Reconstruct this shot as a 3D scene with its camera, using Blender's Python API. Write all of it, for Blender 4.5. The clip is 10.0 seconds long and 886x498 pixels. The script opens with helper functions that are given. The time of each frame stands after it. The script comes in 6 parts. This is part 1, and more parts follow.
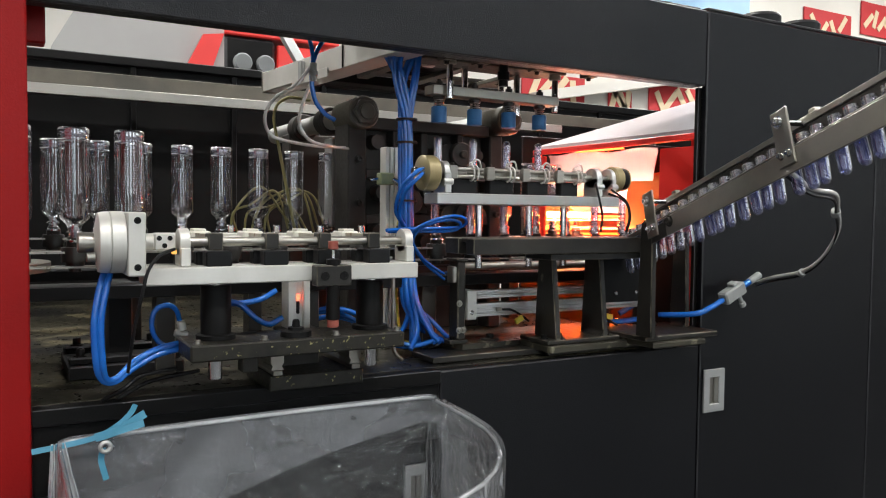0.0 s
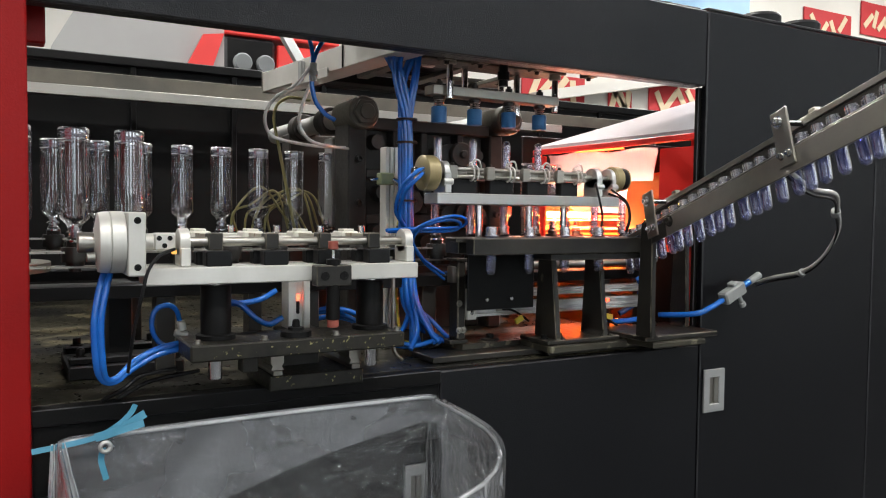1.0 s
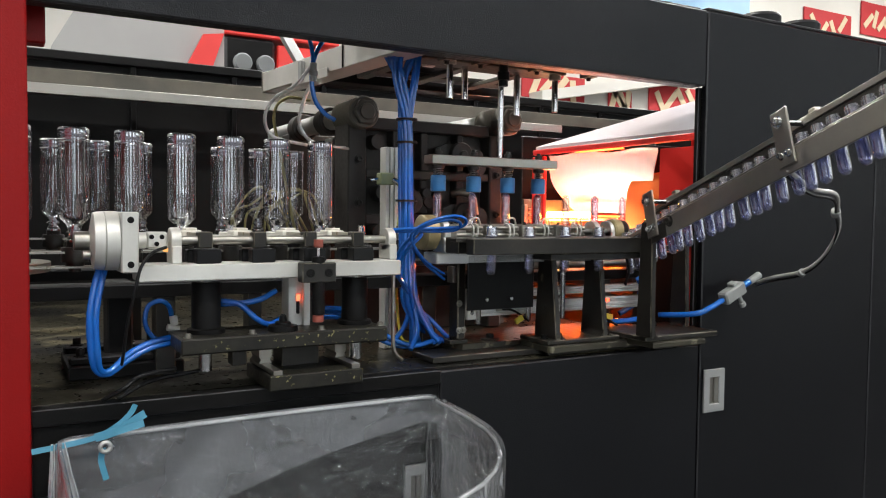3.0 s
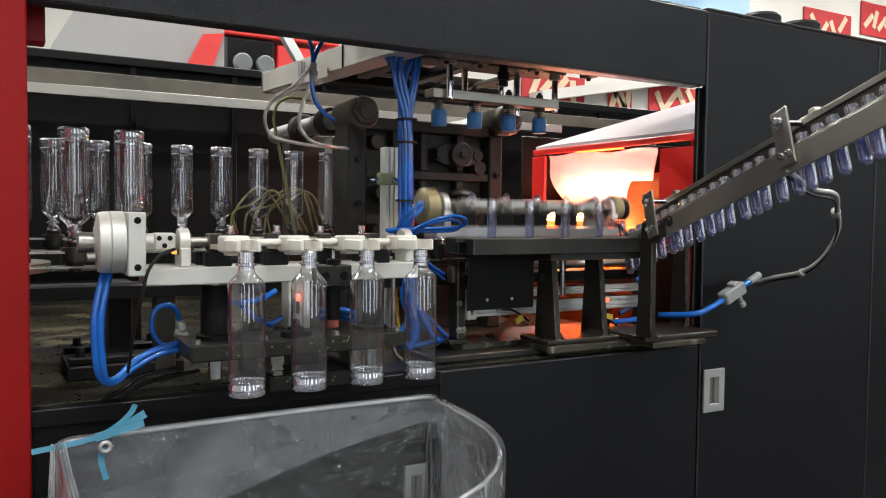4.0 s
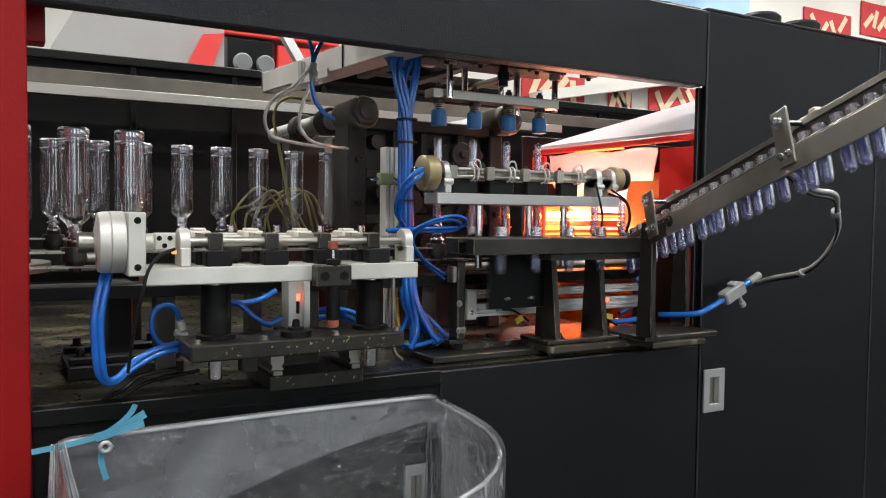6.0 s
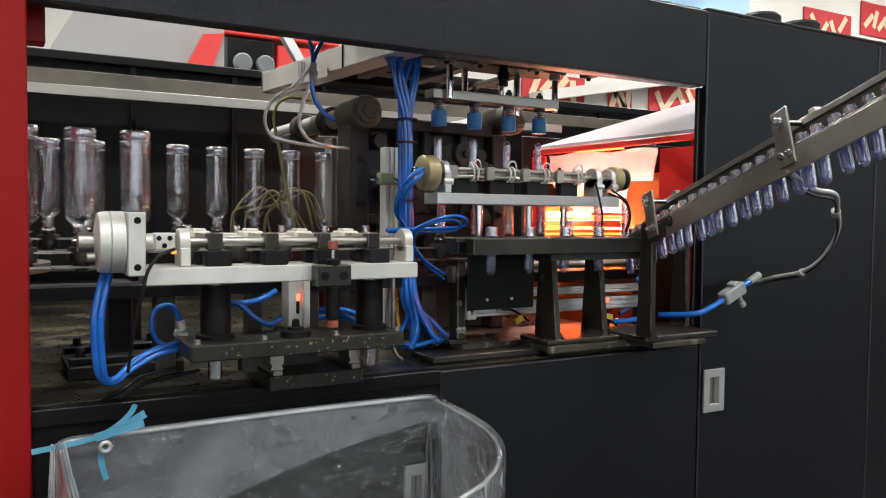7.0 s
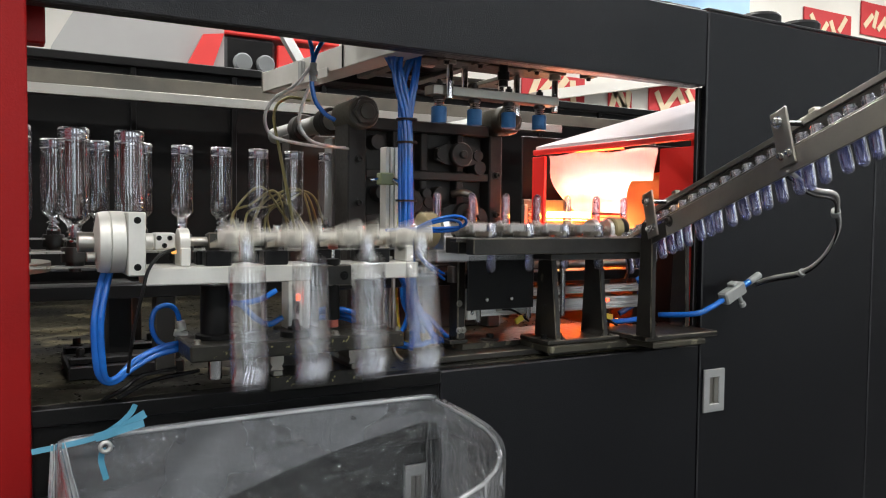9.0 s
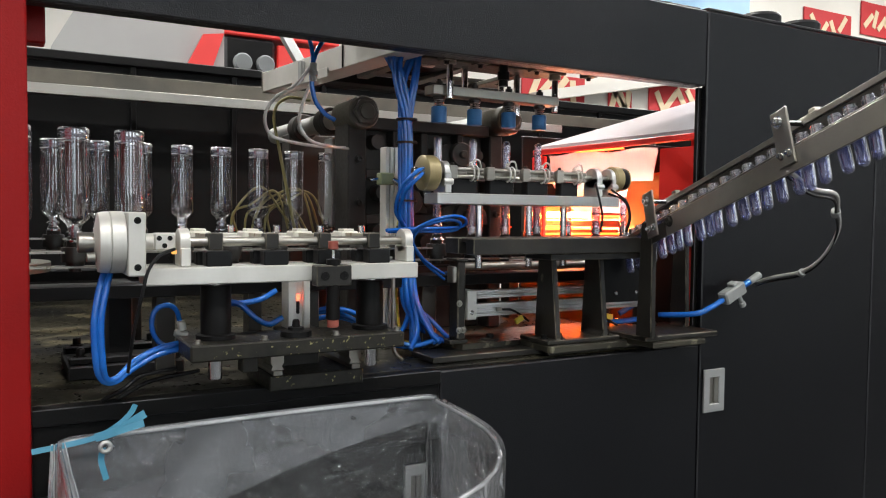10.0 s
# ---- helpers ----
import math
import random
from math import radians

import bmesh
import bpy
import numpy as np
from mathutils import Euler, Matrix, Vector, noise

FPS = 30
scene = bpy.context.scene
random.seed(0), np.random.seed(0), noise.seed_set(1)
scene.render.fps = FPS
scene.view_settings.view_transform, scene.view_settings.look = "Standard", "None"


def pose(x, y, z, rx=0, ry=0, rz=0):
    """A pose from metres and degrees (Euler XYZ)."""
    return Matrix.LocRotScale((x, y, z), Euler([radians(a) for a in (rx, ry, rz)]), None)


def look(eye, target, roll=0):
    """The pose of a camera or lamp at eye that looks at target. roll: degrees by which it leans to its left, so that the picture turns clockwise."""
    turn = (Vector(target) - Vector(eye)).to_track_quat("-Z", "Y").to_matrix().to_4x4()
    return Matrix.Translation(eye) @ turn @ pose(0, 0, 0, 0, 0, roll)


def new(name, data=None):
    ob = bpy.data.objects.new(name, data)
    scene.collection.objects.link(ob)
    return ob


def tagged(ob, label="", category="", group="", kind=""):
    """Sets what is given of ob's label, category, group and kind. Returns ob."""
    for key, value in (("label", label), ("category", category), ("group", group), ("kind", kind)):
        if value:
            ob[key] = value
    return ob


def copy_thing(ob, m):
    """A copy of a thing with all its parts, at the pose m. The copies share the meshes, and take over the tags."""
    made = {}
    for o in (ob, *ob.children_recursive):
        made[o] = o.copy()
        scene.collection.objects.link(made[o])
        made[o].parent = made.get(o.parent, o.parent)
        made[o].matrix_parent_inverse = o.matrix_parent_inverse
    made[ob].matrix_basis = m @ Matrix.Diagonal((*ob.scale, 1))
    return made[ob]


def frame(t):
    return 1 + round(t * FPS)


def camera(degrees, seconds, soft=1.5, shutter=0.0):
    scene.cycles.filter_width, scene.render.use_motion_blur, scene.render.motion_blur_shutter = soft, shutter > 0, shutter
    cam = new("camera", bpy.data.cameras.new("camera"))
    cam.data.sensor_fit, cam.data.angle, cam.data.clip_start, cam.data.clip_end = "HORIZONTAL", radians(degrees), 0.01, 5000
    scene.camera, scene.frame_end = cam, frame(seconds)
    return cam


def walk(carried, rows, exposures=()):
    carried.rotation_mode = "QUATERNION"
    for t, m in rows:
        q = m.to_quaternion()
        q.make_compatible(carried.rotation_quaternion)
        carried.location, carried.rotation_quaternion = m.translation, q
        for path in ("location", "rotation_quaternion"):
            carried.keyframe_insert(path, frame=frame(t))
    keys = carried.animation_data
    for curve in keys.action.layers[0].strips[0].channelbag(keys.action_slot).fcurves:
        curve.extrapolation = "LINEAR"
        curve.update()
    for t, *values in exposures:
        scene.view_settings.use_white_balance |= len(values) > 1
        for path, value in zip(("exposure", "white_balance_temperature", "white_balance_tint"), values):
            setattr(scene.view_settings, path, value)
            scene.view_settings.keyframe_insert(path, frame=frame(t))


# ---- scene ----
# ---------------------------------------------------------------- camera
cam = camera(58.98, 10.0, soft=1.1, shutter=0.6)
EYE = (0.0, -1.5, 1.3)
AIM = (0.49175674, -0.63037822, 1.25603102)
walk(cam, [(0.0, look(EYE, AIM, 0.67)), (10.0, look(EYE, AIM, 0.67))], exposures=[(0.0, 0.70), (10.0, 0.70)])

# ---------------------------------------------------------------- world and hall lights
world = bpy.data.worlds.new("hall_air")
world.use_nodes = True
world.node_tree.nodes["Background"].inputs[0].default_value = (0.75, 0.82, 0.9, 1)
world.node_tree.nodes["Background"].inputs[1].default_value = 0.045
scene.world = world
# the two lamps at y = 5.0 are added to brighten the far wall
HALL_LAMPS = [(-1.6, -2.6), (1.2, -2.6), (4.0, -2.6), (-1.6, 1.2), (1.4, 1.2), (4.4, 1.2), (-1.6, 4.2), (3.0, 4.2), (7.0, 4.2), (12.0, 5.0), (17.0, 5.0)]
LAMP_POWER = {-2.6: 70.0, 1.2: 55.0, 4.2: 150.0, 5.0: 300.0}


# ---------------------------------------------------------------- materials
def nodes_of(name):
    m = bpy.data.materials.new(name)
    m.use_nodes = True
    return m, m.node_tree.nodes, m.node_tree.links


def surface(name, a, b, rough=0.5, metal=0.0, grain=60.0, stain=4.0, bump=0.1, spread=0.12, coat=0.0, stretch=(1, 1, 1), dirt=None, dirt_at=0.62, spec=0.5):
    """A surface of two close colours, with fine grain, broad stains and uneven gloss."""
    m, n, l = nodes_of(name)
    p = n["Principled BSDF"]
    p.inputs["Metallic"].default_value = metal
    p.inputs["Coat Weight"].default_value = coat
    p.inputs["Specular IOR Level"].default_value = spec
    co = n.new("ShaderNodeTexCoord")
    mp = n.new("ShaderNodeMapping")
    mp.inputs["Scale"].default_value = stretch
    l.new(co.outputs["Object"], mp.inputs[0])
    fine = n.new("ShaderNodeTexNoise")
    fine.inputs["Scale"].default_value, fine.inputs["Detail"].default_value = grain, 4
    broad = n.new("ShaderNodeTexNoise")
    broad.inputs["Scale"].default_value, broad.inputs["Detail"].default_value = stain, 5
    l.new(mp.outputs[0], fine.inputs["Vector"])
    l.new(mp.outputs[0], broad.inputs["Vector"])
    mix = n.new("ShaderNodeMix")
    mix.data_type = "RGBA"
    mix.inputs["A"].default_value, mix.inputs["B"].default_value = (*a, 1), (*b, 1)
    ramp = n.new("ShaderNodeMapRange")
    ramp.inputs["From Min"].default_value, ramp.inputs["From Max"].default_value = 0.35, 0.65
    l.new(broad.outputs["Fac"], ramp.inputs["Value"])
    l.new(ramp.outputs[0], mix.inputs["Factor"])
    out = mix.outputs["Result"]
    if dirt:
        spots = n.new("ShaderNodeTexNoise")
        spots.inputs["Scale"].default_value, spots.inputs["Detail"].default_value = stain * 2.6, 8
        l.new(co.outputs["Object"], spots.inputs["Vector"])
        cut = n.new("ShaderNodeMapRange")
        cut.inputs["From Min"].default_value, cut.inputs["From Max"].default_value = dirt_at, dirt_at + 0.06
        l.new(spots.outputs["Fac"], cut.inputs["Value"])
        over = n.new("ShaderNodeMix")
        over.data_type = "RGBA"
        over.inputs["B"].default_value = (*dirt, 1)
        l.new(cut.outputs[0], over.inputs["Factor"])
        l.new(out, over.inputs["A"])
        out = over.outputs["Result"]
    l.new(out, p.inputs["Base Color"])
    gloss = n.new("ShaderNodeMapRange")
    gloss.inputs["To Min"].default_value, gloss.inputs["To Max"].default_value = max(rough - spread, 0.03), min(rough + spread, 1)
    l.new(fine.outputs["Fac"], gloss.inputs["Value"])
    l.new(gloss.outputs[0], p.inputs["Roughness"])
    if bump:
        b_ = n.new("ShaderNodeBump")
        b_.inputs["Strength"].default_value, b_.inputs["Distance"].default_value = bump, 0.001
        l.new(fine.outputs["Fac"], b_.inputs["Height"])
        l.new(b_.outputs[0], p.inputs["Normal"])
    return m


def glow(name, colour, strength):
    m, n, l = nodes_of(name)
    p = n["Principled BSDF"]
    p.inputs["Base Color"].default_value = (0.2, 0.2, 0.2, 1)
    p.inputs["Emission Color"].default_value = (*colour, 1)
    p.inputs["Emission Strength"].default_value = strength
    return m


def clear_plastic(name, tint, gloss=0.04, rough=0.05, edge=0.9, haze=0.0, power=3.0, wrinkle=0.0, wscale=14.0, cloud=(0.8, 0.82, 0.84)):
    """A thin clear wall: see-through, with a gloss that grows towards grazing angles, and a little milky haze."""
    m, n, l = nodes_of(name)
    n.remove(n["Principled BSDF"])
    out = n["Material Output"]
    clear, shine, milk = n.new("ShaderNodeBsdfTransparent"), n.new("ShaderNodeBsdfGlossy"), n.new("ShaderNodeBsdfTranslucent")
    white = n.new("ShaderNodeBsdfDiffuse")
    white.inputs["Color"].default_value = (*cloud, 1)
    milk.inputs["Color"].default_value = (*cloud, 1)
    clear.inputs["Color"].default_value = (*tint, 1)
    shine.inputs["Roughness"].default_value = rough
    face = n.new("ShaderNodeLayerWeight")
    pw, mul, add = n.new("ShaderNodeMath"), n.new("ShaderNodeMath"), n.new("ShaderNodeMath")
    pw.operation, mul.operation, add.operation = "POWER", "MULTIPLY", "ADD"
    pw.inputs[1].default_value, mul.inputs[1].default_value, add.inputs[1].default_value = power, edge, gloss
    l.new(face.outputs["Facing"], pw.inputs[0])
    l.new(pw.outputs[0], mul.inputs[0])
    l.new(mul.outputs[0], add.inputs[0])
    add.use_clamp = True
    body = clear.outputs[0]
    if haze or wrinkle:
        co = n.new("ShaderNodeTexCoord")
        mp = n.new("ShaderNodeMapping")
        mp.inputs["Scale"].default_value = (1, 1, 0.35)
        l.new(co.outputs["Object"], mp.inputs[0])
        tex = n.new("ShaderNodeTexNoise")
        tex.inputs["Scale"].default_value, tex.inputs["Detail"].default_value = wscale, 7
        tex.inputs["Distortion"].default_value = 1.6
        l.new(mp.outputs[0], tex.inputs["Vector"])
        if wrinkle:
            bp = n.new("ShaderNodeBump")
            bp.inputs["Strength"].default_value, bp.inputs["Distance"].default_value = wrinkle, 0.02
            where = n.new("ShaderNodeTexNoise")
            where.inputs["Scale"].default_value, where.inputs["Detail"].default_value = 9.0, 3
            l.new(co.outputs["Object"], where.inputs["Vector"])
            patch = n.new("ShaderNodeMapRange")
            patch.inputs["From Min"].default_value, patch.inputs["From Max"].default_value = 0.50, 0.66
            patch.inputs["To Min"].default_value, patch.inputs["To Max"].default_value = 0.35, 1.6
            l.new(where.outputs["Fac"], patch.inputs["Value"])
            high = n.new("ShaderNodeMath")
            high.operation = "MULTIPLY"
            l.new(tex.outputs["Fac"], high.inputs[0])
            l.new(patch.outputs[0], high.inputs[1])
            l.new(high.outputs[0], bp.inputs["Height"])
            l.new(bp.outputs[0], shine.inputs["Normal"])
        film = n.new("ShaderNodeMixShader")
        l.new(white.outputs[0], film.inputs[1])
        l.new(milk.outputs[0], film.inputs[2])
        hz = n.new("ShaderNodeMapRange")
        hz.inputs["From Min"].default_value, hz.inputs["From Max"].default_value = 0.3, 0.75
        hz.inputs["To Min"].default_value, hz.inputs["To Max"].default_value = haze * 0.7, min(haze * 1.35, 1)
        soft = n.new("ShaderNodeTexNoise")
        soft.inputs["Scale"].default_value, soft.inputs["Detail"].default_value = 5.0, 3
        l.new(co.outputs["Object"], soft.inputs["Vector"])
        l.new(soft.outputs["Fac"], hz.inputs["Value"])
        blend = n.new("ShaderNodeMixShader")
        l.new(hz.outputs[0], blend.inputs[0])
        l.new(body, blend.inputs[1])
        l.new(film.outputs[0], blend.inputs[2])
        body = blend.outputs[0]
    mix = n.new("ShaderNodeMixShader")
    l.new(add.outputs[0], mix.inputs[0])
    l.new(body, mix.inputs[1])
    l.new(shine.outputs[0], mix.inputs[2])
    l.new(mix.outputs[0], out.inputs["Surface"])
    return m


CHARCOAL = surface("charcoal_powder_coat", (0.0038, 0.0040, 0.0052), (0.0050, 0.0052, 0.0064), 0.30, 0, 360, 1.5, 1.3, 0.08, spec=0.25)
BLACK_PAINT = surface("black_painted_steel", (0.004, 0.004, 0.004), (0.0075, 0.007, 0.0066), 0.5, 0, 260, 5, 0.4, 0.12, spec=0.13)
RED = surface("red_powder_coat", (0.22, 0.004, 0.004), (0.25, 0.005, 0.005), 0.42, 0, 300, 2, 0.5, 0.1, spec=0.18)
# bare guard sheet: the oven's orange glow is put into its colour
ORANGE_LIT = surface("orange_lit_guard", (0.85, 0.22, 0.05), (0.78, 0.19, 0.04), 0.4, 0, 90, 6, 0.1, 0.1)
RED_OVEN = surface("red_oven_paint", (0.75, 0.028, 0.022), (0.68, 0.024, 0.018), 0.35, 0, 200, 3, 0.1, 0.1)
ALU = surface("milled_aluminium", (0.62, 0.62, 0.60), (0.52, 0.52, 0.50), 0.42, 0.85, 260, 7, 0.15, 0.12, stretch=(0.15, 1, 1))
ALU_PALE = surface("clear_anodised_aluminium", (0.66, 0.65, 0.60), (0.54, 0.53, 0.485), 0.45, 0.45, 200, 9, 0.15, 0.14)
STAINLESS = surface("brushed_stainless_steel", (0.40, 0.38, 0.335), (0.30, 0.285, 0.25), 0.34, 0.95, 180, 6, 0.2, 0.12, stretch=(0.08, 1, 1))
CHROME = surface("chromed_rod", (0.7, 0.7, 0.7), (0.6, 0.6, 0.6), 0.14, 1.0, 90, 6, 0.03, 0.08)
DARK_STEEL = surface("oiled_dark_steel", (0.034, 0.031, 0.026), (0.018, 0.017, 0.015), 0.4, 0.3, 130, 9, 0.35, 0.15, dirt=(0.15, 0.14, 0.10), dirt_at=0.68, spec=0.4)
CAST = surface("olive_cast_iron", (0.12, 0.108, 0.082), (0.075, 0.07, 0.056), 0.48, 0.25, 110, 7, 0.3, 0.15)
TABLE = surface("oily_steel_table", (0.050, 0.045, 0.029), (0.010, 0.0095, 0.008), 0.32, 0.3, 45, 3.0, 0.4, 0.2, dirt=(0.095, 0.082, 0.048), dirt_at=0.57, spec=0.35)
OLIVE_STEEL = surface("worn_olive_steel", (0.070, 0.064, 0.046), (0.032, 0.030, 0.023), 0.42, 0.35, 70, 9, 0.4, 0.2, dirt=(0.19, 0.175, 0.12), dirt_at=0.62, spec=0.4)
MOULD_IRON = surface("dark_cast_iron", (0.040, 0.036, 0.031), (0.024, 0.022, 0.020), 0.5, 0.2, 110, 7, 0.4, 0.15, spec=0.35)
SCUFFED = surface("scuffed_steel", (0.022, 0.020, 0.014), (0.011, 0.010, 0.008), 0.42, 0.3, 90, 38, 0.3, 0.15, dirt=(0.30, 0.27, 0.12), dirt_at=0.64)
BLACK_PLASTIC = surface("black_plastic", (0.007, 0.007, 0.0075), (0.011, 0.011, 0.011), 0.4, 0, 140, 8, 0.08, 0.1, spec=0.18)
BLUE_HOSE = surface("blue_polyurethane_hose", (0.005, 0.090, 0.40), (0.008, 0.13, 0.50), 0.22, 0, 60, 9, 0.03, 0.08, coat=0.6)
BLUE_CUP = surface("blue_rubber_sleeve", (0.02, 0.12, 0.30), (0.03, 0.16, 0.36), 0.5, 0, 90, 14, 0.1, 0.1)
NYLON = surface("cream_nylon", (0.70, 0.68, 0.60), (0.62, 0.60, 0.52), 0.45, 0, 90, 14, 0.1, 0.1)
CREAM_ARM = surface("cream_painted_arm", (0.50, 0.47, 0.38), (0.40, 0.37, 0.29), 0.45, 0.1, 90, 14, 0.1, 0.1, dirt=(0.22, 0.15, 0.08), dirt_at=0.60)
CLEAR_HOSE = surface("milky_hose", (0.62, 0.61, 0.58), (0.44, 0.43, 0.40), 0.22, 0, 60, 30, 0.03, 0.08, coat=0.5)
OLIVE_HOSE = surface("yellowed_hose", (0.26, 0.23, 0.08), (0.19, 0.17, 0.065), 0.4, 0, 60, 9, 0.03, 0.08)
BRASS = surface("dull_brass_plastic", (0.34, 0.27, 0.13), (0.27, 0.22, 0.11), 0.4, 0.3, 120, 10, 0.1, 0.12)
OLIVE_PAINT = surface("green_grey_sensor_case", (0.26, 0.29, 0.15), (0.2, 0.23, 0.12), 0.5, 0, 120, 10, 0.1, 0.1)
WHITE_FIT = surface("grey_plastic_fitting", (0.30, 0.31, 0.30), (0.24, 0.25, 0.24), 0.4, 0, 90, 10, 0.06, 0.1)
RED_RUBBER = surface("rust_red_rubber", (0.30, 0.07, 0.045), (0.22, 0.05, 0.035), 0.6, 0, 120, 20, 0.2, 0.1)
YELLOW_TAG = surface("yellow_tape", (0.55, 0.48, 0.05), (0.45, 0.38, 0.05), 0.5, 0, 80, 20, 0.1, 0.1)
SPRING = surface("spring_steel", (0.30, 0.29, 0.27), (0.2, 0.19, 0.18), 0.3, 0.9, 90, 10, 0.05, 0.1)
RIBBON = surface("turquoise_strap", (0.05, 0.22, 0.33), (0.08, 0.30, 0.42), 0.35, 0, 120, 18, 0.1, 0.1)
REFLECTOR = surface("hammered_aluminium_sheet", (0.88, 0.87, 0.86), (0.80, 0.79, 0.78), 0.45, 0.2, 220, 9, 0.6, 0.12)
ROOF_WHITE = surface("glossy_pale_oven_roof", (0.52, 0.45, 0.46), (0.47, 0.40, 0.41), 0.3, 0.2, 30, 1.5, 0.02, 0.05)
PALE_WALL = surface("pale_hall_wall", (0.76, 0.74, 0.68), (0.70, 0.68, 0.62), 0.8, 0, 30, 0.8, 0.1, 0.1)
GREY_WALL = surface("grey_hall_wall", (0.20, 0.21, 0.21), (0.16, 0.17, 0.17), 0.8, 0, 30, 0.8, 0.1, 0.1)
HOOD_GREY = surface("pale_grey_sheet", (0.36, 0.355, 0.34), (0.31, 0.30, 0.29), 0.6, 0, 30, 1.2, 0.1, 0.1)
BANNER_RED = surface("red_banner", (0.55, 0.035, 0.04), (0.48, 0.03, 0.035), 0.7, 0, 30, 1, 0.05, 0.1)
BANNER_CREAM = surface("cream_banner_paint", (0.75, 0.62, 0.42), (0.68, 0.55, 0.36), 0.7, 0, 30, 1, 0.05, 0.1)
FLOOR = surface("grey_floor_paint", (0.055, 0.054, 0.054), (0.042, 0.042, 0.043), 0.45, 0, 40, 1.2, 0.1, 0.15)
SKYPANE = surface("blue_tinted_panel", (0.22, 0.42, 0.62), (0.28, 0.5, 0.7), 0.4, 0, 20, 1, 0.05, 0.1)
CEILING = surface("hall_ceiling_sheet", (0.5, 0.5, 0.48), (0.45, 0.45, 0.43), 0.7, 0, 20, 1, 0.1, 0.1)
LAMP_HOT = glow("quartz_heater_glow", (1.0, 0.040, 0.004), 13.0)
LAMP_LOW = glow("lower_heater_glow", (1.0, 0.11, 0.008), 110.0)
LAMP_SHEET_FILL = glow("sheet_fill_glow", (1.0, 0.64, 0.52), 72.0)
LAMP_SPOT = glow("yellow_hot_filament", (1.0, 0.36, 0.07), 60.0)
LED_RED = glow("red_sensor_light", (1.0, 0.07, 0.02), 3.5)
LED_AMBER = glow("amber_sensor_light", (1.0, 0.4, 0.05), 0.8)
WINDOW_FILL = glow("window_fill_glow", (0.85, 0.93, 1.0), 2.6)
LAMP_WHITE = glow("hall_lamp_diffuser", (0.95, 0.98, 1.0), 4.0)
PET = clear_plastic("clear_pet", (0.955, 0.96, 0.965), 0.15, 0.012, 1.0, 0.0, 2.2)
# milky haze puts refracted brightness into the colour of neck and base
PET_THICK = clear_plastic("thick_clear_pet", (0.62, 0.64, 0.78), 0.44, 0.06, 1.0, 0.26, 1.1, cloud=(0.80, 0.82, 0.92))
PREFORM = clear_plastic("clear_pet_preform", (0.82, 0.83, 0.92), 0.18, 0.03, 1.0, 0.03, 2.0, cloud=(0.60, 0.62, 0.85))
PREFORM_BLUE = clear_plastic("bluish_pet_preform", (0.70, 0.73, 0.92), 0.17, 0.03, 1.0, 0.12, 1.8, cloud=(0.45, 0.48, 0.80))
FILM = clear_plastic("crinkled_bag_film", (0.92, 0.93, 0.94), 0.13, 0.05, 0.9, 0.085, 1.5, 1.7, 60.0)
FILM_DOUBLE = clear_plastic("doubled_bag_film", (0.85, 0.86, 0.87), 0.15, 0.05, 0.9, 0.30, 1.5, 1.7, 55.0)
FILM_CREASED = clear_plastic("creased_bag_film", (0.82, 0.83, 0.84), 0.20, 0.08, 0.9, 0.72, 1.5, 1.0, 50.0)
FILM_GATHERED = clear_plastic("gathered_bag_film", (0.80, 0.81, 0.82), 0.16, 0.08, 0.9, 0.80, 1.5, 1.0, 50.0)


WORN_EDGE = surface("worn_steel_edge", (0.20, 0.18, 0.14), (0.03, 0.028, 0.024), 0.4, 0.5, 90, 26, 0.2, 0.15)
# paler, uneven chamfer colour for charcoal and black boxes
COAT_EDGE = surface("pale_coat_edge", (0.03, 0.03, 0.033), (0.012, 0.012, 0.013), 0.4, 0, 90, 12, 0.2, 0.1)
EDGE_MATS = {DARK_STEEL.name: [WORN_EDGE], CAST.name: [WORN_EDGE], CHARCOAL.name: [COAT_EDGE], BLACK_PAINT.name: [COAT_EDGE]}


# ---------------------------------------------------------------- mesh helpers
ORIGIN = {}


def thing(name, at, label, category, group="", kind=""):
    ob = new(name)
    ob.location = at
    ob.empty_display_size = 0.05
    ORIGIN[ob.name] = Vector(at)
    return tagged(ob, label, category, group, kind)


def part(name, bm, material, parent=None, label="", at=None):
    """One mesh from a bmesh in world metres. at: where its own origin lies, in world metres (else that of its thing)."""
    base = ORIGIN[parent.name] if parent else Vector((0, 0, 0))
    at = Vector(at) if at is not None else base.copy()
    bmesh.ops.recalc_face_normals(bm, faces=bm.faces)
    bmesh.ops.translate(bm, verts=bm.verts, vec=-at)
    me = bpy.data.meshes.new(name)
    bm.to_mesh(me)
    bm.free()
    for m in [material] + EDGE_MATS.get(material.name, []):
        me.materials.append(m)
    ob = new(name, me)
    ob.parent = parent
    ob.location = at - base
    ORIGIN[ob.name] = at
    return tagged(ob, label) if label else ob


def solid(name, bm, material, label, category, group="", kind="", at=None):
    ob = part(name, bm, material, None, "", at)
    return tagged(ob, label, category, group, kind)


def B():
    return bmesh.new()


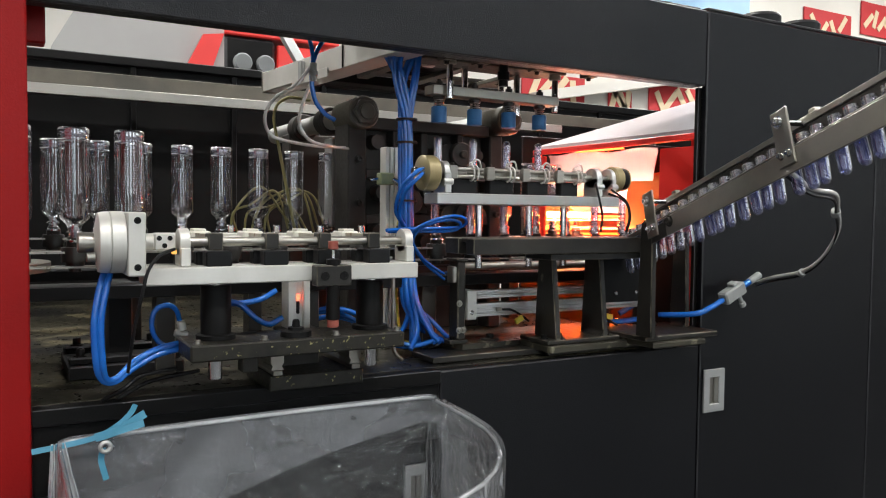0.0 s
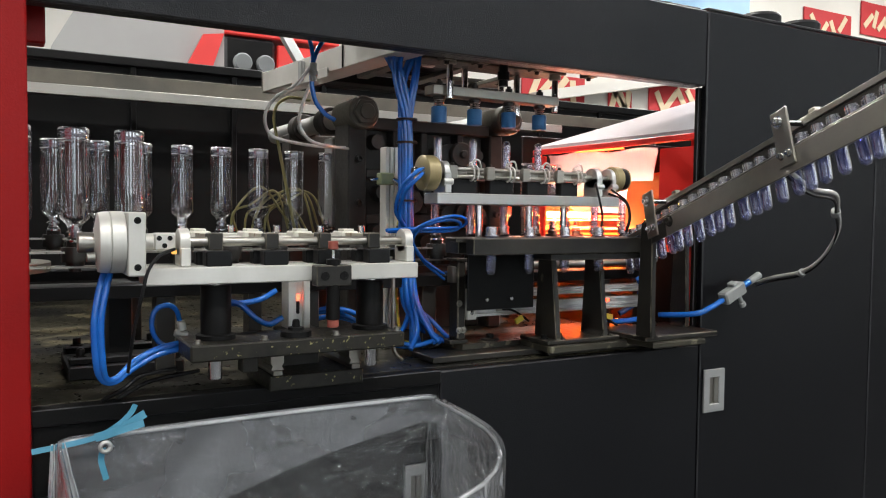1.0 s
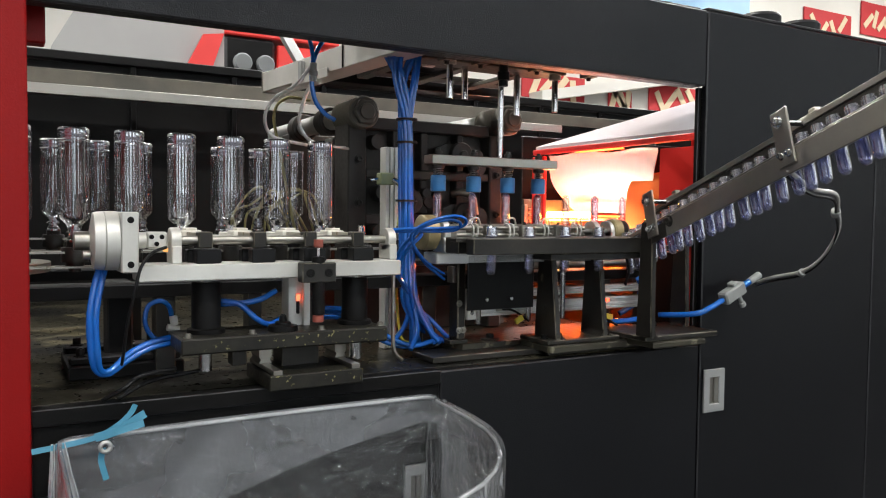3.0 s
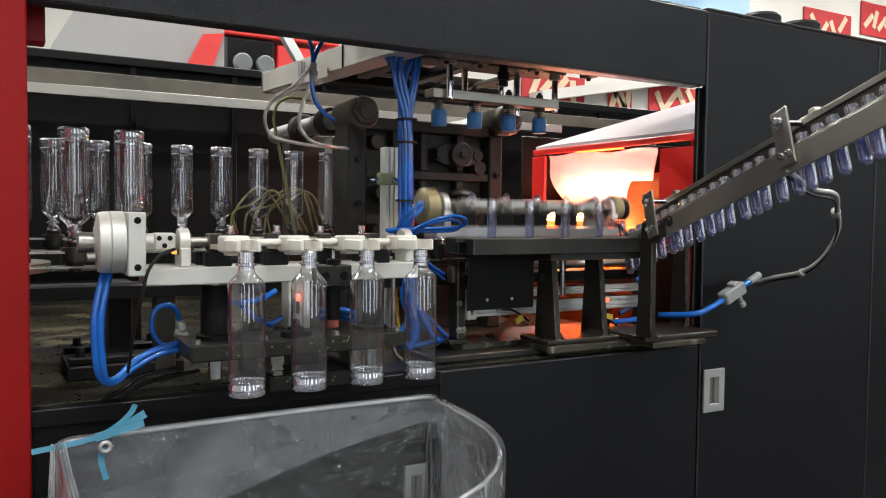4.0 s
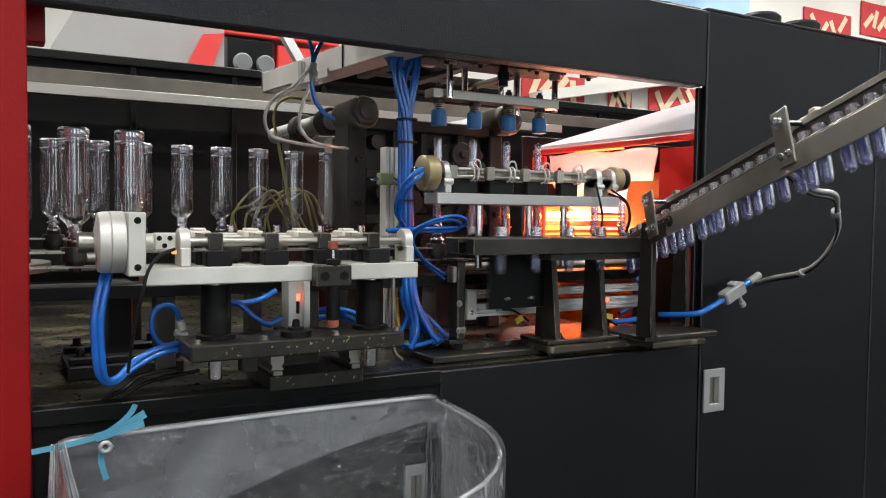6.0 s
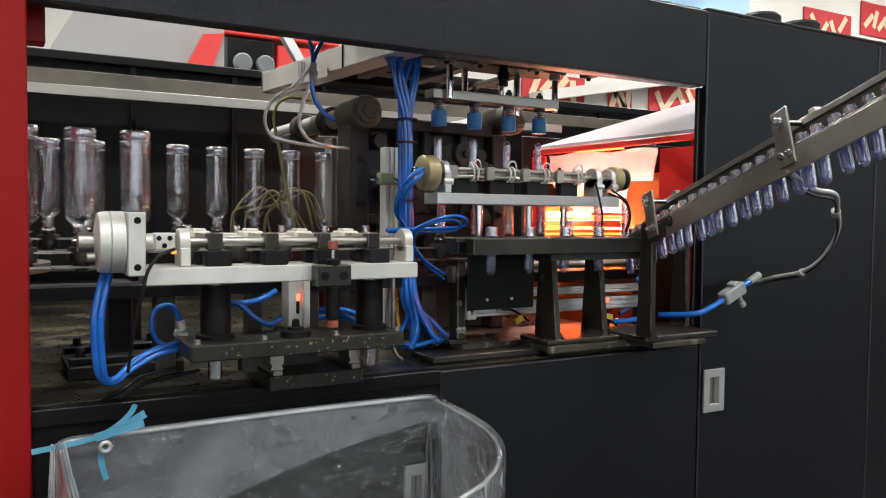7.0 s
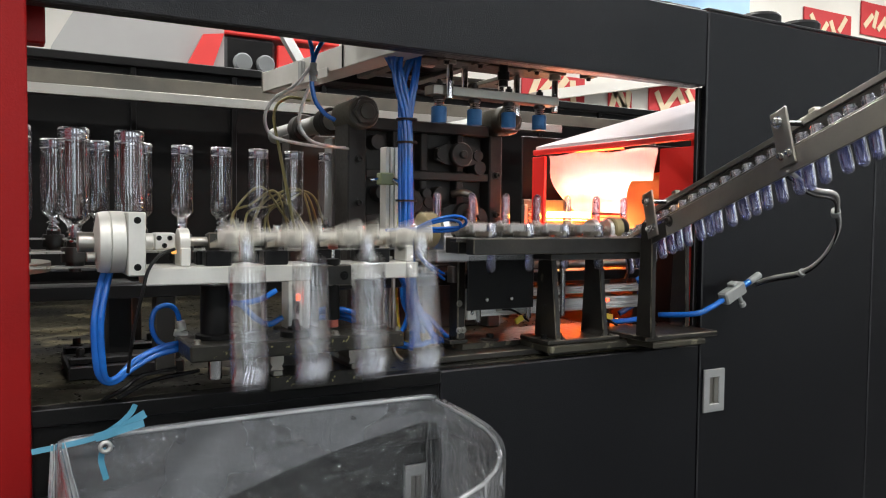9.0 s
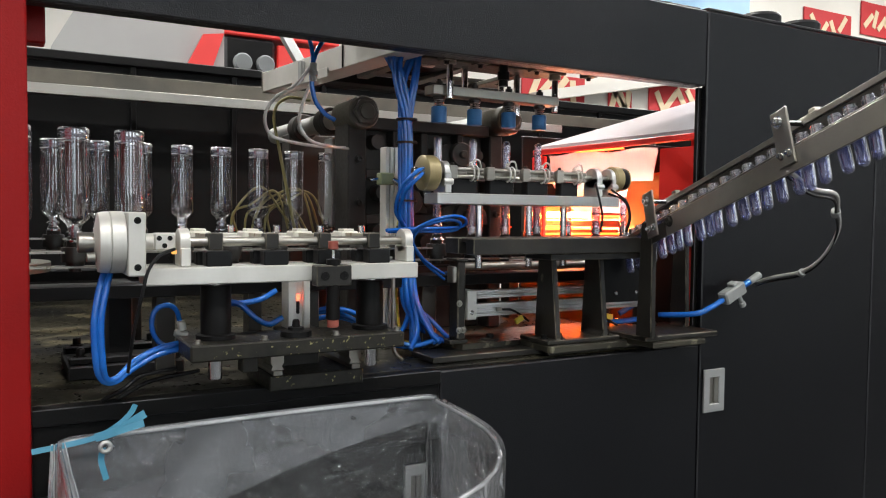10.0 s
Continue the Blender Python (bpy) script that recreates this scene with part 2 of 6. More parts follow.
def box(bm, lo, hi, c=0.0015, m=None, slot=0):
    """A box with chamfered edges."""
    lo, hi = Vector(lo), Vector(hi)
    mid, half = (lo + hi) / 2, (hi - lo) / 2
    half = Vector([abs(v) for v in half])
    c = min(c, min(half) * 0.45)
    v = {}
    for s in [(a, b, d) for a in (-1, 1) for b in (-1, 1) for d in (-1, 1)]:
        for ax in range(3):
            p = Vector([s[i] * (half[i] - (0 if i == ax else c)) for i in range(3)]) + mid
            v[s, ax] = bm.verts.new(m @ p if m else p)
    faces = []
    for ax in range(3):
        o = [i for i in range(3) if i != ax]
        for s in (-1, 1):
            loop = []
            for a, b in ((-1, -1), (1, -1), (1, 1), (-1, 1)):
                k = [0, 0, 0]
                k[ax], k[o[0]], k[o[1]] = s, a, b
                loop.append(v[tuple(k), ax])
            faces.append(bm.faces.new(loop))
        for a in (-1, 1):
            for b in (-1, 1):
                k0, k1 = [0, 0, 0], [0, 0, 0]
                k0[ax], k1[ax] = -1, 1
                k0[o[0]] = k1[o[0]] = a
                k0[o[1]] = k1[o[1]] = b
                k0, k1 = tuple(k0), tuple(k1)
                faces.append(bm.faces.new((v[k0, o[0]], v[k1, o[0]], v[k1, o[1]], v[k0, o[1]])))
    for s in [(a, b, d) for a in (-1, 1) for b in (-1, 1) for d in (-1, 1)]:
        faces.append(bm.faces.new((v[s, 0], v[s, 1], v[s, 2])))
    for f in faces:
        f.material_index = slot
    for f in faces[2:6] + faces[8:12] + faces[14:]:
        f.material_index = slot + 1
    return bm


def turned(bm, a, b, profile, seg=24, slot=0, closed=True):
    """A turned body about the line from a to b: profile rows are (metres along from a, radius)."""
    a, b = Vector(a), Vector(b)
    way = (b - a).normalized()
    q = way.to_track_quat("Z", "Y")
    rings = []
    for h, r in profile:
        rings.append([bm.verts.new(a + way * h + q @ Vector((r * math.cos(2 * math.pi * i / seg), r * math.sin(2 * math.pi * i / seg), 0))) for i in range(seg)] if r > 1e-5 else [bm.verts.new(a + way * h)])
    for i, (r0, r1) in enumerate(zip(rings, rings[1:])):
        flat = abs(profile[i][0] - profile[i + 1][0]) < 1e-6
        for k in range(seg):
            j = (k + 1) % seg
            if len(r0) == 1 and len(r1) == 1:
                continue
            if len(r0) == 1:
                f = bm.faces.new((r0[0], r1[k], r1[j]))
            elif len(r1) == 1:
                f = bm.faces.new((r0[k], r0[j], r1[0]))
            else:
                f = bm.faces.new((r0[k], r0[j], r1[j], r1[k]))
            f.smooth, f.material_index = not flat, slot
    # keep the turned steps crisp
    for i in range(1, len(profile) - 1):
        if len(rings[i]) < 3:
            continue
        (h0, r0), (h1, r1), (h2, r2) = profile[i - 1], profile[i], profile[i + 1]
        bend = abs((math.atan2(r2 - r1, h2 - h1) - math.atan2(r1 - r0, h1 - h0) + math.pi) % (2 * math.pi) - math.pi)
        if bend > radians(38):
            for k in range(seg):
                e = bm.edges.get((rings[i][k], rings[i][(k + 1) % seg]))
                if e:
                    e.smooth = False
    if closed:
        for r in (rings[0], rings[-1]):
            if len(r) > 2:
                bm.faces.new(r).material_index = slot
    return bm


def rod(bm, a, b, r, seg=20, c=0.001, slot=0):
    """A round bar with chamfered ends."""
    n = (Vector(b) - Vector(a)).length
    c = min(c, r * 0.4, n * 0.3)
    return turned(bm, a, b, [(0, r - c), (c, r), (n - c, r), (n, r - c)], seg, slot)


def bolt(bm, at, way, r=0.006, h=0.006, slot=0):
    """A socket-head cap screw with its washer."""
    at, way = Vector(at), Vector(way).normalized()
    n = h
    turned(bm, at, at + way, [(0, r * 1.5), (n * 0.2, r * 1.5), (n * 0.2, r), (n * 1.2, r), (n * 1.35, r * 0.85), (n * 1.35, r * 0.5), (n * 0.8, r * 0.5)], 12, slot)
    return bm


def smooth_line(pts, n=8):
    pts = [Vector(p) for p in pts]
    ext = [pts[0] * 2 - pts[1]] + pts + [pts[-1] * 2 - pts[-2]]
    out = []
    for i in range(1, len(ext) - 2):
        p0, p1, p2, p3 = ext[i - 1:i + 3]
        for k in range(n):
            t = k / n
            out.append(0.5 * ((2 * p1) + (p2 - p0) * t + (2 * p0 - 5 * p1 + 4 * p2 - p3) * t * t + (3 * p1 - p0 - 3 * p2 + p3) * t ** 3))
    return out + [pts[-1]]


def tube(bm, pts, r, seg=10, n=8, slot=0, smooth=True):
    """A hose or cable along a line of points."""
    line = smooth_line(pts, n) if smooth else [Vector(p) for p in pts]
    rings, side = [], None
    for i, p in enumerate(line):
        way = (line[min(i + 1, len(line) - 1)] - line[max(i - 1, 0)]).normalized()
        if side is None:
            side = way.orthogonal().normalized()
        side = (side - way * side.dot(way)).normalized()
        up = way.cross(side)
        rings.append([bm.verts.new(p + (side * math.cos(2 * math.pi * k / seg) + up * math.sin(2 * math.pi * k / seg)) * r) for k in range(seg)])
    for r0, r1 in zip(rings, rings[1:]):
        for k in range(seg):
            f = bm.faces.new((r0[k], r0[(k + 1) % seg], r1[(k + 1) % seg], r1[k]))
            f.smooth, f.material_index = True, slot
    for r_ in (rings[0], rings[-1]):
        bm.faces.new(r_).material_index = slot
    return bm


def plate(bm, outline, axis, a, b, slot=0):
    """A flat outline (two coordinates a point) drawn out along an axis from a to b."""
    o = [i for i in range(3) if i != "xyz".index(axis)]
    def at(p, h):
        v = [0, 0, 0]
        v["xyz".index(axis)], v[o[0]], v[o[1]] = h, p[0], p[1]
        return bm.verts.new(v)
    r0, r1 = [at(p, a) for p in outline], [at(p, b) for p in outline]
    n = len(outline)
    fs = [bm.faces.new(r0), bm.faces.new(r1)] + [bm.faces.new((r0[k], r0[(k + 1) % n], r1[(k + 1) % n], r1[k])) for k in range(n)]
    for f in fs:
        f.material_index = slot
    return bm


def coil(bm, at, h, r, wire, turns=6, seg=6):
    pts = [Vector(at) + Vector((r * math.cos(a), r * math.sin(a), h * a / (2 * math.pi * turns))) for a in [2 * math.pi * turns * i / (turns * 12) for i in range(turns * 12 + 1)]]
    return tube(bm, pts, wire, seg, 1, smooth=False)


# ---------------------------------------------------------------- the hall
def hall():
    solid("floor", box(B(), (-9, -7, -0.06), (22, 12, 0), 0.004), FLOOR, "grey painted concrete factory floor", "floor", kind="structure")
    w = solid("wall_north", box(B(), (-9, 9.0, 0), (22, 9.15, 7.5), 0.004), PALE_WALL, "pale factory wall behind the machine", "wall", kind="structure")
    solid("wall_south", box(B(), (-9, -7.15, 0), (22, -7.0, 7.5), 0.004), GREY_WALL, "pale factory wall", "wall", kind="structure")
    solid("wall_west", box(B(), (-9.15, -7, 0), (-9.0, 9, 7.5), 0.004), PALE_WALL, "pale factory wall", "wall", kind="structure")
    solid("wall_east", box(B(), (22, -7, 0), (22.15, 9, 7.5), 0.004), PALE_WALL, "pale factory wall", "wall", kind="structure")
    solid("ceiling", box(B(), (-9, -7, 7.5), (22, 9, 7.6), 0.004), CEILING, "grey sheet-metal factory ceiling", "ceiling", kind="structure")
    # red banners with cream strokes hung on the far wall
    rnd = random.Random(5)
    for i, (x0, x1, z0, z1) in enumerate([(7.34, 8.63, 3.22, 3.62), (9.16, 9.69, 3.13, 3.47), (10.1, 11.39, 3.21, 3.67), (14.3, 15.85, 5.0, 5.62), (16.2, 17.4, 5.3, 6.0), (2.2, 3.6, 3.4, 4.4)]):
        b = thing("banner", (x0, 8.95, z0), "red banner with cream strokes on the far wall", "banner", "wall banners")
        part("cloth", box(B(), (x0, 8.955, z0), (x1, 8.985, z1), 0.004), BANNER_RED, b)
        bm = B()
        for k in range(4):
            cx, cz = x0 + (x1 - x0) * (0.2 + 0.2 * k), z0 + (z1 - z0) * rnd.uniform(0.35, 0.65)
            m = pose(cx, 8.945, cz, 0, rnd.uniform(-50, 50), 0)
            box(bm, (-0.06, -0.006, -0.2), (0.06, 0.006, 0.2), 0.004, m)
        part("stroke", bm, BANNER_CREAM, b, "cream painted strokes")
    solid("sloping_duct", plate(B(), [(7.486, 3.121), (7.483, 3.28), (11.056, 3.956), (11.062, 3.775)], "y", 8.6, 8.999), PALE_WALL, "pale sloping duct fixed along the far wall", "duct")
    # pale sheet-metal hood and a red machine beyond the back of the housing
    hood = thing("extraction_hood", (0.9, 3.6, 1.9), "pale sheet-metal hood of a machine behind", "hood")
    part("panel", plate(B(), [(0.20, 1.9), (1.26, 1.9), (1.26, 2.47), (0.39, 2.47), (0.27, 2.25)], "y", 3.6, 3.64), HOOD_GREY, hood)
    part("edge_strip", plate(B(), [(0.98, 2.13), (1.15, 2.13), (1.25, 2.43), (1.12, 2.41)], "y", 3.555, 3.59), RED_OVEN, hood, "red edge strip")
    part("stand", box(B(), (0.3, 3.66, 0), (1.5, 3.9, 1.9), 0.01), BLACK_PAINT, hood)
    red = thing("red_machine", (2.0, 4.2, 0), "red and black machine standing behind", "machine")
    part("body", box(B(), (1.36, 4.0, 0), (1.72, 4.5, 2.52), 0.02), BLACK_PAINT, red)
    part("top_edge", box(B(), (1.34, 3.98, 2.525), (2.2, 4.5, 2.585), 0.01), RED_OVEN, red, "red top edge")
    part("side_panel", box(B(), (1.74, 4.02, 0), (2.2, 4.5, 2.5), 0.01), RED_OVEN, red, "red side panel")
    for x in (1.48, 1.64):
        part("roller_end", rod(B(), (x, 3.95, 2.34), (x, 3.999, 2.34), 0.065, 24, 0.01), GREY_WALL, red)
    solid("blue_panel", box(B(), (10.0, 8.9, 5.0), (12.6, 8.97, 6.3), 0.01), SKYPANE, "blue window panel high in the far wall", "window")
    # unseen windows, added to streak the bottles and brighten the upper cabinet panels
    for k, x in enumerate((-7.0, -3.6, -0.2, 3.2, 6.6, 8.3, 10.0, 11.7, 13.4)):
        w = thing("window_" + str(k + 1), (x, -6.99, 1.4), "tall grey-framed glowing window, added out of view for reflections", "window", kind="structure")
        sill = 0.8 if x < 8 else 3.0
        part("pane", box(B(), (x, -6.995, sill), (x + 1.1, -6.985, 5.4), 0.002), WINDOW_FILL, w)
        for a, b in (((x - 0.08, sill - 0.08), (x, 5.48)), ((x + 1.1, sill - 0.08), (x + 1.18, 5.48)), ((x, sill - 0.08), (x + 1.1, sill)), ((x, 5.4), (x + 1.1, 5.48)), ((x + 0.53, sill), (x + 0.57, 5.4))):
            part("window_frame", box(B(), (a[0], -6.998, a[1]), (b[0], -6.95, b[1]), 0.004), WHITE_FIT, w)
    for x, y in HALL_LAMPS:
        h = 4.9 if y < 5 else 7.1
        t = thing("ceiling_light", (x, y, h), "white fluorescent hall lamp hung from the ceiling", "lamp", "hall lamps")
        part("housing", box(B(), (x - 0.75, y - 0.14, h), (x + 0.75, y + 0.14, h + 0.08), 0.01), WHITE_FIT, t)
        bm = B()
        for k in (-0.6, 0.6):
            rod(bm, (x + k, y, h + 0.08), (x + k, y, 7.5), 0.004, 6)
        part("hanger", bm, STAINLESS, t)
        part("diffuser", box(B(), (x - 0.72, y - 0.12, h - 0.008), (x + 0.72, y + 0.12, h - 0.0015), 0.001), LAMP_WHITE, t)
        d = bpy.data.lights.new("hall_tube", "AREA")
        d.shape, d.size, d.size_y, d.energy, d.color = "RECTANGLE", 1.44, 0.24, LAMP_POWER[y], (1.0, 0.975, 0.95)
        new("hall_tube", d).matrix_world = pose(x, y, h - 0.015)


def flush_latch(parent, x0, x1, y, z0, z1):
    """A recessed stainless paddle latch."""
    bm = B()
    w, h = x1 - x0, z1 - z0
    t = 0.009
    for a, b in (((x0, z0), (x1, z0 + h * 0.19)), ((x0, z1 - h * 0.19), (x1, z1)), ((x0, z0 + h * 0.15), (x0 + w * 0.28, z1 - h * 0.15)), ((x1 - w * 0.28, z0 + h * 0.15), (x1, z1 - h * 0.15))):
        box(bm, (a[0], y - t, a[1]), (b[0], y - 0.0005, b[1]), 0.003)
    ob = part("latch", bm, ALU, parent, "recessed stainless steel latch")
    bm = B()
    box(bm, (x0 + w * 0.27, y - 0.003, z0 + h * 0.18), (x1 - w * 0.27, y - 0.0005, z1 - h * 0.18), 0.0005)
    box(bm, (x0 + w * 0.5, y - 0.0075, z0 + h * 0.2), (x1 - w * 0.29, y - 0.002, z1 - h * 0.2), 0.001)
    part("paddle", bm, STAINLESS, ob)


def housing():
    h = thing("machine_housing", (0.8, 0.9, 0), "charcoal and red sheet-steel housing of a bottle blowing machine", "machine")
    bm = B()
    box(bm, (-0.34, -0.012, 0), (0.042, 0.07, 2.3), 0.003)
    part("corner_post", bm, RED, h, "red powder-coated corner post")
    part("inner_post", box(B(), (0.03, 0.10, 1.60), (0.075, 0.14, 2.2), 0.003), RED, h, "red inner upright")
    part("top_beam", box(B(), (0.0425, 0, 1.653), (1.653, 0.012, 1.853), 0.003), CHARCOAL, h)
    part("beam_return", box(B(), (0.0425, 0.0125, 1.653), (1.653, 0.05, 1.662), 0.002), CHARCOAL, h)
    part("door", box(B(), (1.658, 0, 0.05), (2.420, 0.02, 1.852), 0.003), CHARCOAL, h, "charcoal cabinet door")
    part("door", box(B(), (2.426, 0, 0.05), (3.3, 0.02, 1.852), 0.003), CHARCOAL, h, "charcoal cabinet door")
    part("door_jamb", box(B(), (1.648, 0.0205, 0.957), (1.668, 0.034, 1.652), 0.002), BLACK_PAINT, h)
    part("cabinet_top", box(B(), (1.656, 0.0, 1.854), (3.3, 0.45, 1.862), 0.002), CHARCOAL, h)
    # panel out of view, added to keep overhead light off the interior
    part("shade_panel", box(B(), (-0.34, 0.013, 1.853), (1.64, 0.36, 1.861), 0.002), BLACK_PAINT, h)
    part("lower_door", box(B(), (0.846, 0, 0.05), (1.652, 0.03, 0.953), 0.003), CHARCOAL, h, "charcoal lower door")
    part("lower_panel", box(B(), (0.0425, 0.055, 0.05), (0.845, 0.07, 0.925), 0.003), BLACK_PAINT, h)
    flush_latch(h, 1.668, 1.748, 0, 0.765, 0.884)
    flush_latch(h, 0.783, 0.842, 0.055, 0.60, 0.735)
    part("seam_strip", box(B(), (0.8465, 0.031, 0.1), (1.652, 0.05, 0.925), 0.002), BLACK_PAINT, h)
    part("plinth", box(B(), (0.05, 0.1, 0), (3.3, 1.8, 0.05), 0.003), BLACK_PAINT, h)
    part("table", box(B(), (-0.34, 0.0325, 0.926), (1.632, 1.9, 0.956), 0.003), TABLE, h, "oily steel machine table")
    part("table_front", box(B(), (0.0425, -0.004, 0.926), (0.8455, 0.032, 0.956), 0.002), BLACK_PAINT, h, "black table front")
    part("front_channel", box(B(), (0.0425, 0.004, 0.80), (0.845, 0.054, 0.9255), 0.002), BLACK_PAINT, h)
    # back wall panels with ribs and a top channel
    for i in range(9):
        x = -0.33 + 0.40 * i
        part("back_panel", box(B(), (x, 1.86, 0.957), (x + 0.392, 1.88, 1.87), 0.003), BLACK_PAINT, h)
        bm = B()
        box(bm, (x + 0.386, 1.835, 0.957), (x + 0.407, 1.858, 1.87), 0.002)
        part("rib", bm, BLACK_PAINT, h)
    part("top_channel", box(B(), (-0.34, 1.82, 1.872), (3.3, 1.9, 1.905), 0.003), BLACK_PAINT, h)
    part("channel_lip", box(B(), (-0.34, 1.80, 1.80), (3.3, 1.818, 1.815), 0.002), BLACK_PAINT, h)
    part("rail", box(B(), (-0.34, 1.56, 1.703), (2.39, 1.60, 1.740), 0.002), STAINLESS, h, "brushed stainless cable rail")
    part("rail_flange", box(B(), (-0.34, 1.605, 1.745), (3.2, 1.64, 1.80), 0.002), CAST, h, "olive painted steel rail")
    part("end_wall", box(B(), (3.29, 0.03, 0.05), (3.3, 1.85, 1.85), 0.002), BLACK_PAINT, h)
    part("west_wall", box(B(), (-0.345, 0.07, 0.05), (-0.342, 1.85, 1.65), 0.001), BLACK_PAINT, h)
    for x, y in ((2.23, 0.30), (2.437, 0.30)):
        part("breather_cap", turned(B(), (x, y, 1.8622), (x, y, 2), [(0, 0.05), (0.055, 0.05), (0.060, 0.066), (0.108, 0.068), (0.118, 0.06), (0.118, 0)], 28), BLACK_PLASTIC, h, "round black breather cap")
    g = thing("gantry_beam", (0.82, 0.6, 1.7), "brushed stainless cross beam over the machine", "beam")
    m = Matrix.Translation((0.711, 0.90, 1.672)) @ Matrix.Rotation(math.atan2(0.06, 0.56), 4, "Z")
    bm = B()
    box(bm, (0.0, -0.84, 0.0), (0.004, 0.0, 0.058), 0.001, m)
    box(bm, (0.0045, -0.84, 0.054), (0.075, 0.0, 0.058), 0.001, m)
    box(bm, (0.0045, -0.84, 0.0), (0.075, 0.0, 0.004), 0.001, m)
    part("beam", bm, ALU_PALE, g, "bent sheet-metal channel")
    part("end_cap", box(B(), (-0.002, 0.0005, -0.003), (0.077, 0.005, 0.061), 0.001, m), STAINLESS, g)
    part("clip_plate", box(B(), (-0.004, -0.44, -0.012), (-0.0005, -0.22, 0.012), 0.001, m), ALU_PALE, g, "slotted joint plate")
    part("seam", box(B(), (-0.003, -0.52, 0.0), (-0.0005, -0.516, 0.058), 0.0005, m), BLACK_PAINT, g)
    part("cable_saddle", box(B(), (-0.014, -0.30, -0.004), (-0.0005, -0.28, 0.05), 0.002, m), WHITE_FIT, g, "pale hose saddle")
    for y0 in (0.16, 0.40, 0.62):
        part("cross_plate", box(B(), (0.90, y0, 1.715), (1.43, y0 + 0.06, 1.73), 0.002), DARK_STEEL, g)
    part("cross_bar", box(B(), (0.82, 0.70, 1.69), (1.45, 0.76, 1.72), 0.002), BLACK_PAINT, g)
    # dark plate added to close the bright gap between the bars
    part("backing_plate", box(B(), (0.87, 0.34, 1.7325), (1.17, 0.70, 1.742), 0.002), BLACK_PAINT, g, "dark plate added to cover the bright hall behind")
    for x in (0.90, 0.95, 1.0):
        part("valve", box(B(), (x, 0.38, 1.70), (x + 0.034, 0.40, 1.7145), 0.002), ALU_PALE, g, "small pale air valve")
    p = thing("strut_profile", (0.82, 1.0, 1.8), "leaning slotted aluminium profile", "profile")
    part("bar", box(B(), (-0.02, -0.02, 0), (0.02, 0.02, 0.5), 0.002, pose(1.235, 1.93, 1.90, 0, -32, 0)), ALU, p)


def oven():
    o = thing("heating_oven", (1.9, 0.4, 1.2), "red infrared preform oven with glowing quartz lamps", "oven")
    bm = B()
    plate(bm, [(1.655, 1.532), (2.62, 1.812), (2.62, 1.822), (1.655, 1.542)], "y", 0.040, 0.765)
    part("roof", bm, ROOF_WHITE, o, "pale glossy sloping oven roof")
    part("eave", box(B(), (1.648, 0.030, 1.5125), (1.662, 0.775, 1.531), 0.002), RED_OVEN, o, "red eave of the oven roof")
    part("side_panel", box(B(), (1.664, 0.046, 1.22), (1.676, 0.176, 1.497), 0.002), RED_OVEN, o, "red end panel")
    part("side_panel", box(B(), (1.664, 0.728, 1.20), (1.676, 0.80, 1.508), 0.002), RED_OVEN, o, "red end panel")
    part("front_wall", box(B(), (1.68, 0.062, 0.06), (3.2, 0.074, 1.53), 0.002), RED_OVEN, o)
    part("back_wall", box(B(), (1.72, 0.94, 0.06), (3.2, 0.952, 1.60), 0.002), BLACK_PAINT, o)
    part("far_wall", box(B(), (3.2, 0.062, 0.06), (3.21, 0.952, 1.9), 0.002), RED_OVEN, o)
    part("skirt", box(B(), (1.64, 0.062, 0.05), (1.65, 1.85, 0.955), 0.002), BLACK_PAINT, o)
    part("floor_plate", box(B(), (1.70, 0.08, 1.16), (3.2, 0.93, 1.172), 0.002), DARK_STEEL, o)
    for y in (0.12, 0.78):
        for x in (1.75, 3.1):
            part("leg", box(B(), (x - 0.02, y - 0.02, 0.956 if x < 1.6 else 0.05), (x + 0.02, y + 0.02, 1.16), 0.002), DARK_STEEL, o)
    # curved reflector sheet hung inside the mouth
    bm = B()
    rows = []
    for x, z, lo, hi in ((1.672, 1.500, 0.195, 0.712), (1.680, 1.492, 0.200, 0.716), (1.690, 1.470, 0.215, 0.728), (1.700, 1.445, 0.232, 0.742), (1.712, 1.420, 0.250, 0.752), (1.728, 1.398, 0.262, 0.758), (1.750, 1.376, 0.27, 0.762), (1.778, 1.352, 0.278, 0.766), (1.810, 1.328, 0.286, 0.77), (1.845, 1.306, 0.29, 0.775)):
        sag = 0.005 * (z > 1.49)
        rows.append([bm.verts.new((x + dx, lo + (hi - lo) * k / 16, z + 0.010 * k / 16 + dx + sag * math.sin(k * 0.75))) for dx in (0, 0.003) for k in range(17)])
    for a, b in zip(rows, rows[1:]):
        for s in (0, 17):
            for k in range(16):
                bm.faces.new((a[s + k], a[s + k + 1], b[s + k + 1], b[s + k])).smooth = True
    part("reflector", bm, REFLECTOR, o, "curved hammered aluminium reflector sheet")
    # bent guard sheet with a rounded shoulder at the mouth
    prof = [(0.385, 1.19), (0.375, 1.31)] + [(0.298 + 0.071 * math.cos(v), 1.365 + 0.067 * math.sin(v)) for v in [radians(10 + 16 * k) for k in range(6)]] + [(0.215, 1.434)]
    line = prof + [(p[0] - 0.003, p[1] - 0.003) for p in prof[::-1]]
    # the orange on both guard pieces is painted-in lamp light
    part("guard_end", plate(B(), prof + [(0.215, 1.19)], "x", 1.720, 1.724), ORANGE_LIT, o, "guard end plate, coloured orange as by the oven glow")
    part("mouth_guard", plate(B(), line, "x", 1.727, 2.10), ORANGE_LIT, o, "bent guard at the oven mouth, coloured as lit orange")
